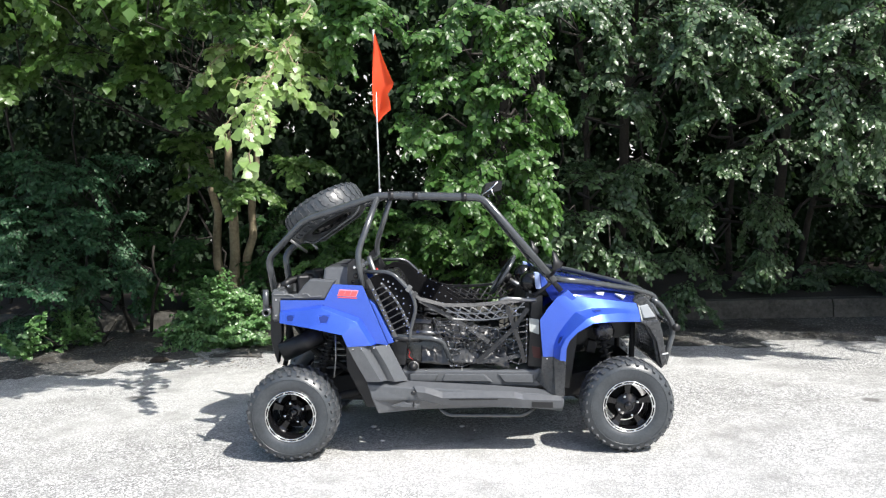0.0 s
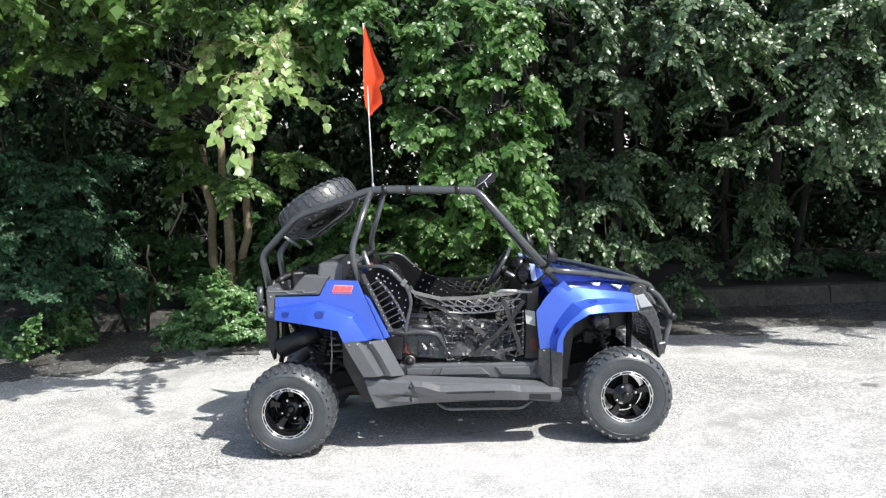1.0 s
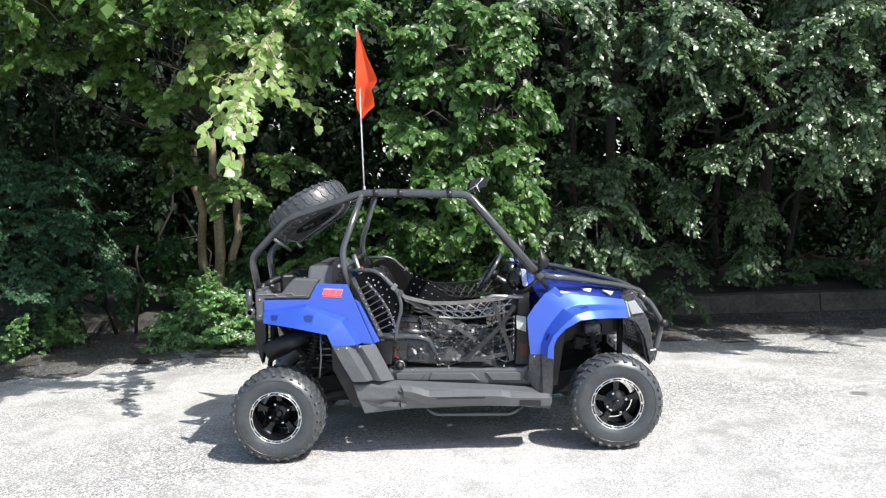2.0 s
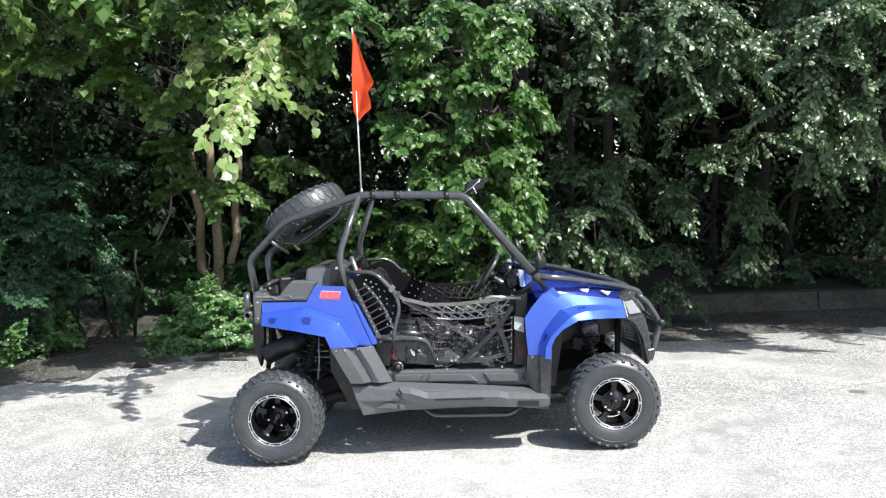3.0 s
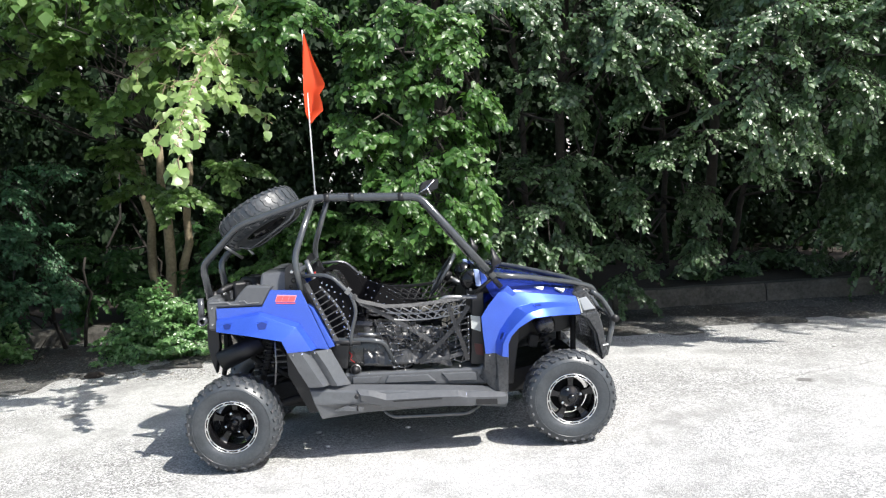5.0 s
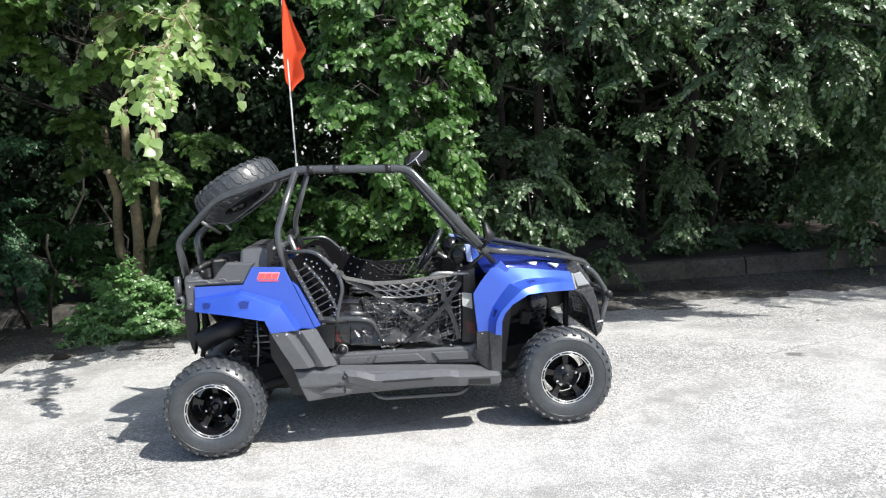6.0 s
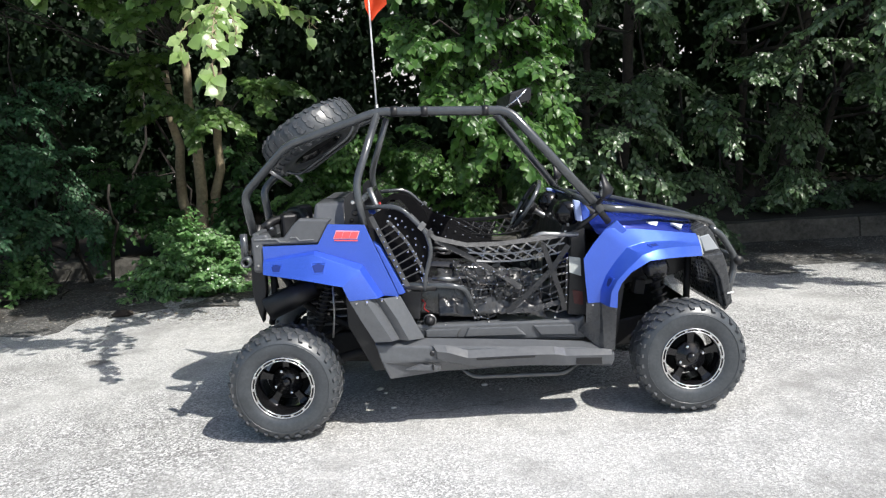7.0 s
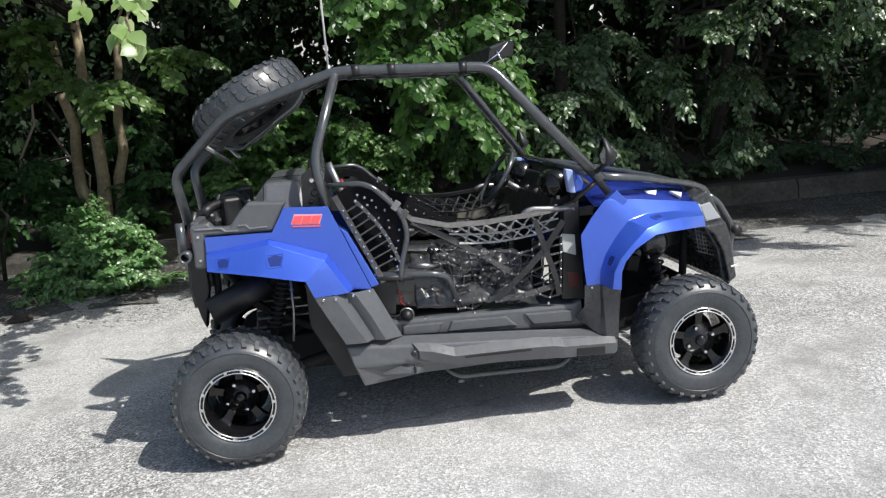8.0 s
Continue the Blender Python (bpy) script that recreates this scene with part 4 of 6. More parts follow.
def wheel(name, label, at, width, s, parent, m=None, dish=0.3):
    """s: the side its face shows to, -1 near, 1 far; dish: how far out the spokes lie."""
    h = width / 2
    place = m or Matrix.Translation(at)
    bm = bmesh.new()
    lathe(bm, [(0.13, s * h * 0.86), (0.118, s * h * 0.8), (0.113, s * h * 0.3), (0.113, -s * h * 0.8), (0.126, -s * h * 0.86)], 40)
    rim = part(name, bm, MAT_RIM, parent, label, smooth=True)
    rim.matrix_basis = place
    fy = s * h * dish
    bm = bmesh.new()
    lathe(bm, [(0.0, fy + s * 0.012), (0.03, fy + s * 0.012), (0.036, fy + s * 0.004), (0.064, fy), (0.07, fy - s * 0.012), (0.05, fy - s * 0.03)], 28)
    part("hub_plate", bm, MAT_RIM, rim, smooth=True)
    # Added black disc: stops bright ground showing through the spokes.
    bm = bmesh.new()
    lathe(bm, [(0.0, -s * h * 0.25), (0.088, -s * h * 0.25), (0.094, -s * h * 0.32), (0.094, -s * h * 0.6), (0.0, -s * h * 0.62)], 28)
    part("hub_blocking_disc", bm, MAT_UNDER_BLACK, rim, "black disc added behind the hub to block the view", smooth=True)
    for k in range(5):
        a = 2 * math.pi * k / 5 + 0.3
        bm = bmesh.new()
        rows = []
        for r, w, y in ((0.045, 0.019, -0.004), (0.075, 0.016, 0.0), (0.1, 0.019, 0.004), (0.117, 0.03, 0.012)):
            rows.append([bm.verts.new(Matrix.Rotation(-a, 4, "Y") @ Vector((r, fy + s * (y + d), u * w))) for u, d in ((-1, -0.02), (-0.8, 0), (0.8, 0), (1, -0.02))])
        for p, q in zip(rows, rows[1:]):
            for i in range(3):
                bm.faces.new((p[i], p[i + 1], q[i + 1], q[i]))
        part("spoke", bm, MAT_RIM, rim)
    bm = bmesh.new()
    prof = [(0.128, h * 0.8), (0.138, h * 0.92), (0.16, h * 0.985), (0.185, h), (0.2, h * 0.985), (0.204, h * 0.95), (0.222, h * 0.86), (0.233, h * 0.66), (0.2375, h * 0.35), (0.2385, 0)]
    lathe(bm, prof + [(r, -y) for r, y in prof[-2::-1]], 72)
    part("tyre", bm, MAT_RUBBER, rim, "black knobbly tyre", smooth=True)
    for r in (0.196,):
        bm = bmesh.new()
        lathe(bm, [(r - .0022, s * h * 0.975), (r - .001, s * (h * 0.995 + .0018)), (r + .001, s * (h * 0.995 + .0018)), (r + .0022, s * h * 0.975)], 72)
        part("sidewall_rib", bm, MAT_RUBBER, rim, smooth=True)
    n = 30
    big, mid, end = (lug_mesh("tread_block", v) for v in ((0.013, h * 0.52, 0.031), (0.013, h * 0.44, 0.03), (0.014, h * 0.34, 0.023)))
    for k in range(n):
        a0 = 2 * math.pi * k / n
        for row, (yc, me, rr, tilt, roll) in enumerate(((0.0, big, 0.2355, 0.35, 0), (0.43, mid, 0.2335, -0.3, 0.15), (-0.43, mid, 0.2335, 0.3, -0.15),
                                                        (0.8, end, 0.2235, -0.1, 0.62), (-0.8, end, 0.2235, 0.1, -0.62))):
            ob = new("tread_block", me)
            ob.parent = rim
            ob.matrix_basis = (Matrix.Rotation(-a0 - (math.pi / n if row in (1, 4) else 0) - (0.08 if row == 0 else 0), 4, "Y") @ Matrix.Translation((rr, yc * h, 0))
                               @ Matrix.Rotation(roll, 4, "Z") @ Matrix.Rotation(tilt, 4, "X"))
    for name2, r0, r1 in (("inner_ring", 0.117, 0.1225), ("outer_ring", 0.1285, 0.135)):
        bm = bmesh.new()
        lathe(bm, [(r0, s * h * 0.8), (r0 + 0.0005, s * h * 0.93), (r0 + 0.0015, s * h * 0.945), (r1 - 0.0015, s * h * 0.945), (r1 - 0.0005, s * h * 0.93), (r1, s * h * 0.8)], 64)
        part(name2, bm, MAT_CHROME, rim, "bright machined rim ring", smooth=True)
    bm = bmesh.new()
    lathe(bm, [(0.1222, s * h * 0.9), (0.1288, s * h * 0.9)], 64)
    part("ring_groove", bm, MAT_RIM, rim)
    for k in range(14):
        a = 2 * math.pi * k / 14
        bm = bmesh.new()
        box(bm, (0.007, 0.008, 0.011), Matrix.Rotation(-a, 4, "Y") @ Matrix.Translation((0.1255, s * (h * 0.945 - 0.0045), 0)))
        part("ring_tab", bm, MAT_CHROME, rim)
    bm = bmesh.new()
    lathe(bm, [(0.0, fy + s * 0.03), (0.017, fy + s * 0.028), (0.022, fy + s * 0.018), (0.023, fy)], 20)
    part("centre_cap", bm, MAT_RIM, rim, smooth=True)
    for k in range(4):
        a = math.pi / 2 * k + 0.35
        bm = bmesh.new()
        lathe(bm, [(0.0, fy + s * 0.02), (0.006, fy + s * 0.018), (0.008, fy + s * 0.002)], 8, Matrix.Translation((math.cos(a) * 0.052, 0, math.sin(a) * 0.052)))
        part("lug_nut", bm, MAT_CHROME, rim, "bright lug nut")
    return rim


HALF = 0.875
for s in (-1, 1):
    wheel("rear_wheel", "gloss black dished rear wheel with machined ring", (-HALF, s * 0.485, 0.244), 0.24, s, car, None, 0.1)
    wheel("front_wheel", "gloss black spoked front wheel with machined ring", (HALF, s * 0.49, 0.244), 0.185, s, car, None, 0.55)
slope = radians(29)
wheel("spare_wheel", "spare knobbly tyre strapped on the rear cage", None, 0.16, 1, car,
      Matrix.Translation((-0.75, 0, 1.288)) @ Matrix.Rotation(-slope, 4, "Y") @ Matrix.Rotation(radians(82), 4, "X"), 0.2)


def pipe(name, points, radius, mat=MAT_TUBE, label="", bend=0.05, sides=12, parent=car, end=None):
    return part(name, tube(bmesh.new(), points, radius, sides, bend, end), mat, parent, label, smooth=True)


def slab(name, outline, y0, y1, mat, label="", inset=0.0, bevel=0.004, parent=car):
    return part(name, prism(bmesh.new(), outline, y0, y1, inset), mat, parent, label, bevel=bevel)


def block(name, size, at, mat, label="", turn=(0, 0, 0), bevel=0.006, taper=1.0, parent=car):
    return part(name, box(bmesh.new(), size, pose(*at, *turn), taper), mat, parent, label, bevel=bevel)


def bolt(at, s, radius=0.006, mat=MAT_CHROME, parent=car):
    x, y, z = at
    part("bolt", lathe(bmesh.new(), [(0.0, y + s * 0.005), (radius * 0.7, y + s * 0.0045), (radius, y + s * 0.001), (radius, y - s * 0.004)], 8, Matrix.Translation((x, 0, z))), mat, parent)


def coil(name, a, b, radius, wire_radius, turns, mat, parent=car):
    a, b = Vector(a), Vector(b)
    axis = (b - a).normalized()
    u = axis.cross(Vector((0, 1, 0))).normalized()
    v = axis.cross(u)
    pts = []
    for i in range(turns * 10 + 1):
        t = i / (turns * 10)
        ang = 2 * math.pi * turns * t
        pts.append(a.lerp(b, t) + (u * math.cos(ang) + v * math.sin(ang)) * radius)
    return pipe(name, pts, wire_radius, mat, "", 0, 6, parent)


# ---- roll cage
for s in (-1, 1):
    up = 0.018 if s > 0 else 0.0
    pipe("cage_side_tube", [(0.515, s * 0.55, 0.90), (0.16, s * 0.405, 1.345 + up), (-0.40, s * 0.375, 1.376 + up), (-0.815, s * 0.33, 1.256), (-1.05, s * 0.21, 1.045), (-1.025, s * 0.195, 0.86)], 0.0203)
    pipe("cage_rear_pillar", [(-0.405, s * 0.378, 1.366), (-0.515, s * 0.46, 1.07), (-0.485, s * 0.48, 0.86)], 0.0175, bend=0.06)
    for x in (-0.33, -0.2, 0.06):
        z = 1.376 + up - (x + 0.4) * 0.0554
        y = s * (0.375 + (x + 0.4) * 0.0536)
        pipe("tube_clamp", [(x - 0.014, y, z), (x + 0.014, y, z)], 0.0232, MAT_BLACK)
    # pillar bracket with lightening holes
    slab("pillar_bracket", [(-0.575, 0.89), (-0.565, 1.02), (-0.535, 1.045), (-0.505, 1.035), (-0.455, 0.93), (-0.44, 0.88)], s * 0.455, s * 0.468, MAT_BLACK, bevel=0.002)
    for x, z, r in ((-0.525, 0.955, 0.014), (-0.54, 0.925, 0.01), (-0.5, 0.92, 0.012)):
        bolt((x, s * 0.468, z), s, r, MAT_RIM)
    bolt((-0.53, s * 0.468, 1.0), s, 0.011)
    # clamp cluster and mirror at the foot of the front pillar
    pipe("pillar_foot", [(0.48, s * 0.55, 0.935), (0.545, s * 0.525, 0.85)], 0.014, MAT_BLACK)
    pipe("pillar_stay", [(0.50, s * 0.55, 0.90), (0.41, s * 0.52, 0.83)], 0.009, MAT_BLACK)
    mirror_arm = pipe("mirror_arm", [(0.495, s * 0.555, 0.935), (0.505, s * 0.60, 0.955), (0.508, s * 0.62, 0.975)], 0.009, MAT_BLACK, bend=0.02)
    bm = bmesh.new()
    rings = []
    for i, (k, off) in enumerate(((0.85, -0.012), (1.0, -0.008), (0.98, 0.004), (0.8, 0.024), (0.45, 0.036), (0.12, 0.04))):
        ring = []
        for j in range(16):
            a = 2 * math.pi * j / 16
            up = max(0.0, math.sin(a))
            ring.append(bm.verts.new((0.505 + off * (1 - 0.45 * up) - 0.006 * k * up, s * (0.635 + 0.046 * k * math.cos(a) * (1 - 0.35 * up)), 1.003 + k * (0.046 + 0.016 * up) * math.sin(a))))
        rings.append(ring)
    for a, b in zip(rings, rings[1:]):
        for j in range(16):
            bm.faces.new((a[j], a[(j + 1) % 16], b[(j + 1) % 16], b[j]))
    bm.faces.new(rings[-1])
    shell = part("mirror_shell", bm, MAT_BLACK, mirror_arm, "black teardrop mirror housing", smooth=True)
    bm = bmesh.new()
    bm.faces.new([bm.verts.new((0.496, s * (0.635 + 0.038 * math.cos(2 * math.pi * j / 20)), 1.003 + 0.037 * math.sin(2 * math.pi * j / 20))) for j in range(20)])
    part("mirror_glass", bm, MAT_MIRROR, mirror_arm, thick=0.002)
for p, q in (((0.13, -0.40, 1.346), (0.13, 0.40, 1.346)), ((-0.40, -0.375, 1.372), (-0.40, 0.375, 1.372)), ((0.47, -0.53, 0.935), (0.47, 0.53, 0.935)),
             ((-0.8, -0.33, 1.246), (-0.8, 0.33, 1.246)), ((-0.5, -0.46, 1.0), (-0.5, 0.46, 1.0))):
    pipe("cage_cross_tube", [p, q], 0.015, bend=0)
# spare wheel carrier
for s in (-1, 1):
    pipe("carrier_bar", [(-0.56, s * 0.12, 1.37), (-0.535, s * 0.12, 1.315), (-0.575, s * 0.12, 1.265), (-0.80, s * 0.12, 1.12), (-0.86, s * 0.12, 1.135)], 0.007, MAT_TUBE, "dark tubular carrier bar", bend=0.02, sides=8)
pipe("carrier_strut", [(-0.93, -0.27, 1.165), (-0.84, -0.16, 1.075)], 0.008, MAT_STEEL, bend=0, sides=8)
pipe("carrier_strut", [(-0.93, 0.27, 1.165), (-0.84, 0.16, 1.075)], 0.008, MAT_STEEL, bend=0, sides=8)
# roof light bar
lamp = block("light_bar", (0.075, 0.70, 0.06), (0.215, 0.0, 1.400), MAT_BLACK, "black roof light bar", (0, -15, 0), 0.01)
part("light_lens", box(bmesh.new(), (0.006, 0.66, 0.036), pose(0.2535, 0, 1.4105, 0, -15, 0)), MAT_LENS, lamp)
for s in (-1, 1):
    part("lamp_cheek", prism(bmesh.new(), [(0.165, 1.365), (0.175, 1.405), (0.25, 1.438), (0.268, 1.43), (0.262, 1.385), (0.215, 1.375)], s * 0.352, s * 0.362), MAT_BLACK, lamp)
    part("lamp_bracket", tube(bmesh.new(), [(0.155, s * 0.37, 1.36), (0.205, s * 0.365, 1.392), (0.245, s * 0.365, 1.43)], 0.0035, 8, 0.01), MAT_CHROME, lamp, "bright lamp bracket", smooth=True)
    part("lamp_bracket", tube(bmesh.new(), [(0.22, s * 0.37, 1.355), (0.20, s * 0.365, 1.40)], 0.004, 8, 0), MAT_CHROME, lamp, smooth=True)


def pocket(at, normal, size, parent, up=(0, 0, 1)):
    """A small trapezoid air scoop standing 5 mm proud, hollow inside."""
    n, u = Vector(normal).normalized(), Vector(up).normalized()
    w = u.cross(n).normalized()
    u = n.cross(w)
    c = Vector(at)
    bm = bmesh.new()
    loops = []
    for k, d in ((1.0, -0.004), (0.97, 0.005), (0.78, 0.005), (0.7, 0.0008)):
        loops.append([bm.verts.new(c + w * (x * size[0] / 2 * k) + u * (y * size[1] / 2 * k) + n * d) for x, y in ((-1, 1), (1, 1), (0.72, -1), (-0.72, -1))])
    for a, b in zip(loops, loops[1:]):
        for i in range(4):
            bm.faces.new((a[i], a[(i + 1) % 4], b[(i + 1) % 4], b[i]))
    bm.faces.new(loops[-1])
    scoop = part("fender_scoop", bm, MAT_BLUE, parent)
    # Flat dark face puts the shade of the scoop's hollow into colour.
    bm = bmesh.new()
    bm.faces.new([bm.verts.new(c + w * (x * size[0] / 2 * 0.76) + u * (y * size[1] / 2 * 0.78) + n * 0.004) for x, y in ((-0.95, 0.5), (0, 0.95), (0.95, 0.5), (0.6, -0.9), (-0.6, -0.9))])
    part("scoop_shade", bm, MAT_SCOOP_SHADE, parent, "dark blue face painting the shade inside the scoop", thick=0.001)
    return scoop


# ---- body panels, both sides
for s in (-1, 1):
    bm = bmesh.new()
    top = [(-.917, .845, .528), (-.685, .838, .53), (-.636, .921, .53), (-.483, .908, .53), (-.36, .592, .53), (-.425, .60, .53), (-.503, .737, .53), (-.70, .812, .53), (-.918, .787, .53)]
    bm.faces.new([bm.verts.new((x, s * o, z)) for x, z, o in top])
    flare = skin(bm, [[(-.918, .787, .53), (-.70, .812, .53), (-.503, .737, .53), (-.425, .60, .53)],
                      [(-.918, .778, .545), (-.70, .800, .572), (-.515, .725, .588), (-.445, .60, .583)],
                      [(-.92, .73, .556), (-.75, .703, .602), (-.585, .667, .625), (-.562, .602, .607)],
                      [(-.92, .715, .40), (-.75, .69, .40), (-.61, .65, .40), (-.582, .595, .40)]], s, 6, 3)
    fender = part("rear_fender", bm, MAT_BLUE, car, "blue moulded rear fender panel", thick=0.005, crease=22, bevel=0.0035)
    pocket(*on_cell(flare, 1, 0, 0.3, 0.52, s), (0.058, 0.04), fender)
    pocket(*on_cell(flare, 1, 1, 0.22, 0.42, s), (0.072, 0.052), fender)
    slab("fender_edge", [(-.455, .835), (-.425, .81), (-.33, .602), (-.362, .592)], s * 0.47, s * 0.52, MAT_BLUE, "blue inner edge strip of the rear fender", 0.02, 0.004)
    # maker's mark as plain bars
    slab("badge_ground", [(-.618, .858), (-.518, .850), (-.504, .884), (-.603, .893)], s * .531, s * .5352, MAT_DECAL_PALE, "pale badge outline", 0, 0)
    for k in range(3):
        x0, z0 = -.606 + k * .032, .888 - k * .0026
        slab("badge_bar", [(x0 - .008, z0 - .027), (x0 + .022, z0 - .029), (x0 + .033, z0 - .003), (x0 + .003, z0 - .001)], s * .533, s * .5368, MAT_DECAL, "red badge block", 0, 0)
    slab("badge_bar", [(-.614, .849), (-.515, .841), (-.514, .846), (-.613, .854)], s * .531, s * .5358, MAT_DECAL, "red badge underline", 0, 0)
    # front fender
    bm = bmesh.new()
    flare = skin(bm, [[(.445, .505, .518), (.438, .60, .52), (.434, .70, .52), (.475, .758, .52), (.532, .823, .52), (.66, .81, .49), (.80, .785, .445), (.965, .752, .365)],
                      [(.497, .503, .522), (.502, .56, .524), (.525, .62, .525), (.567, .678, .525), (.62, .736, .522), (.70, .75, .505), (.82, .742, .465), (.972, .722, .385)],
                      [(.524, .498, .590), (.532, .56, .594), (.557, .607, .594), (.604, .654, .592), (.672, .706, .576), (.745, .722, .550), (.84, .718, .50), (.974, .700, .402)],
                      [(.553, .492, .592), (.557, .56, .597), (.575, .60, .598), (.617, .642, .597), (.70, .683, .585), (.78, .684, .560), (.86, .678, .515), (.978, .66, .412)],
                      [(.558, .485, .38), (.562, .56, .38), (.58, .60, .38), (.62, .637, .38), (.70, .675, .36), (.78, .677, .36), (.86, .67, .33), (.98, .652, .3)]], s, 3, 3)
    fender = part("front_fender", bm, MAT_BLUE, car, "blue moulded front fender panel", thick=0.005, crease=22, bevel=0.0035)
    pocket(*on_cell(flare, 1, 1, 0.7, 0.5, s), (0.036, 0.05), fender, (0.5, 0, 1))
    pocket(*on_cell(flare, 1, 5, 0.1, 0.5, s), (0.055, 0.026), fender)
    slab("fender_peak", [(.532, .80), (.537, .819), (.584, .853), (.626, .809), (.60, .79)], s * 0.488, s * 0.513, MAT_BLUE, "blue peaked corner of the fender", 0, 0.003)
    # cladding below
    bm = bmesh.new()
    skin(bm, [[(-.565, .602, .60), (-.50, .599, .60), (-.462, .597, .557), (-.425, .596, .572), (-.357, .593, .525)],
                [(-.52, .51, .598), (-.45, .507, .598), (-.415, .505, .552), (-.375, .505, .566), (-.315, .50, .515)],
                [(-.472, .415, .585), (-.40, .412, .585), (-.37, .41, .545), (-.33, .405, .558), (-.268, .395, .50)]], s)
    part("rear_cladding", bm, MAT_PLASTIC, car, "dark grey grained plastic cladding", thick=0.008, crease=9)
    for x, o in ((-.535, .604), (-.492, .604), (-.43, .576), (-.37, .536)):
        bolt((x, s * o, .588), s)
    slab("wheel_well_panel", [(-.60, .64), (-.565, .60), (-.47, .41), (-.42, .24), (-.50, .24), (-.60, .45)], s * 0.33, s * 0.42, MAT_BLACK)
    bm = bmesh.new()
    skin(bm, [[(.44, .507, .512), (.497, .505, .525), (.503, .505, .54), (.555, .494, .583)],
                [(.437, .42, .505), (.495, .40, .527), (.503, .40, .545), (.552, .40, .565)],
                [(.41, .375, .47), (.48, .315, .53), (.503, .31, .55), (.547, .303, .555)]], s)
    # Darker plastic than the rear cladding: shade is put into its tone.
    part("front_cladding", bm, MAT_NOSE, car, "dark grey grained plastic cladding", thick=0.008, crease=9)
    for x, o in ((.465, .52), (.54, .577)):
        bolt((x, s * o, .496), s, 0.0055)
    # sill
    bm = bmesh.new()
    rows = [[(-.482, .418, .50), (-.27, .396, .50), (.2, .357, .50), (.42, .335, .50), (.545, .305, .50)],
            [(-.474, .392, .556), (-.27, .372, .556), (.2, .335, .556), (.42, .318, .556), (.545, .29, .556)],
            [(-.455, .322, .566), (-.27, .308, .562), (.2, .272, .556), (.42, .262, .556), (.543, .25, .556)],
            [(-.424, .235, .548), (-.2, .237, .49), (.2, .231, .465), (.4, .222, .47), (.54, .21, .50)],
            [(-.424, .24, .38), (-.2, .242, .38), (.2, .236, .38), (.4, .227, .38), (.54, .215, .38)]]
    strips(bm, rows, s)
    for end in (0, -1):
        bm.faces.new([bm.verts.new((row[end][0], s * row[end][2], row[end][1])) for row in rows])
    bmesh.ops.remove_doubles(bm, verts=bm.verts, dist=0.0004)
    part("sill", bm, MAT_PLASTIC, car, "dark grey moulded plastic sill", bevel=0.007)
    bm = bmesh.new()
    skin(bm, [[(-.235, .376, .552), (-.18, .372, .552), (-.085, .346, .552), (.21, .340, .552), (.285, .334, .552), (.33, .320, .552), (.53, .306, .552)],
              [(-.215, .352, .578), (-.17, .346, .582), (-.085, .318, .585), (.21, .312, .585), (.285, .308, .585), (.33, .298, .582), (.53, .286, .576)],
              [(-.215, .322, .570), (-.17, .304, .566), (-.07, .276, .562), (.21, .26, .561), (.27, .256, .563), (.33, .254, .572), (.53, .247, .570)],
              [(-.235, .306, .54), (-.17, .286, .525), (-.07, .262, .505), (.21, .248, .50), (.27, .244, .50), (.33, .242, .505), (.53, .235, .52)]], s, 3, 2)
    part("sill_step", bm, MAT_PLASTIC, car, "dark grey stepped sill rail", thick=0.004, crease=4)
    slab("sill_step_lip", [(-.05, .312), (.2, .307), (.2, .301), (-.05, .306)], s * .583, s * .588, MAT_BLACK, "", 0, 0.001)
    # Flat black slab stands for the shade of a recess here.
    slab("sill_recess_shade", [(.375, .286), (.485, .28), (.485, .25), (.375, .256)], s * .568, s * .5815, MAT_BLACK, "black slab painting the shade of a sill recess", 0, 0.002)
    slab("sill_facet", [(-.36, .276), (-.29, .30), (-.20, .285), (-.205, .262)], s * .55, s * .572, MAT_PLASTIC, "", 0.25, 0.002)
    bolt((-.235, s * .583, .347), s, 0.012, MAT_BLACK)
    pipe("sill_pin", [(-.235, s * .575, .30), (-.235, s * .575, .272)], 0.004, MAT_RIM, bend=0, sides=6)
    slab("floor_side", [(-.30, .445), (.405, .425), (.44, .44), (.445, .33), (.1, .35), (-.285, .385)], s * .30, s * .462, MAT_PLASTIC, "dark grey floor side moulding", 0, 0.011)
    for o4 in ([(-.262, .425), (-.10, .42), (-.125, .378), (-.262, .385)], [(-.075, .42), (.14, .412), (.185, .368), (-.095, .378)], [(.205, .412), (.40, .405), (.405, .355), (.24, .363)]):
        slab("floor_inlay", o4, s * .46, s * .472, MAT_PLASTIC, "", 0.05, 0.005)
    for x in (-.17, .02, .31):
        bolt((x, s * .455, .438), s, 0.006)
    pipe("step_bar", [(-.13, s * .42, .25), (-.07, s * .46, .195), (.34, s * .46, .183), (.40, s * .44, .215)], 0.011, MAT_TUBE, "grey tubular step bar under the sill", 0.04)
    pipe("side_grab_bar", [(-.43, s * .49, .642), (-.12, s * .50, .615), (-.075, s * .485, .595), (-.02, s * .41, .425)], 0.0125, MAT_TUBE, "black tubular side bar", 0.05)
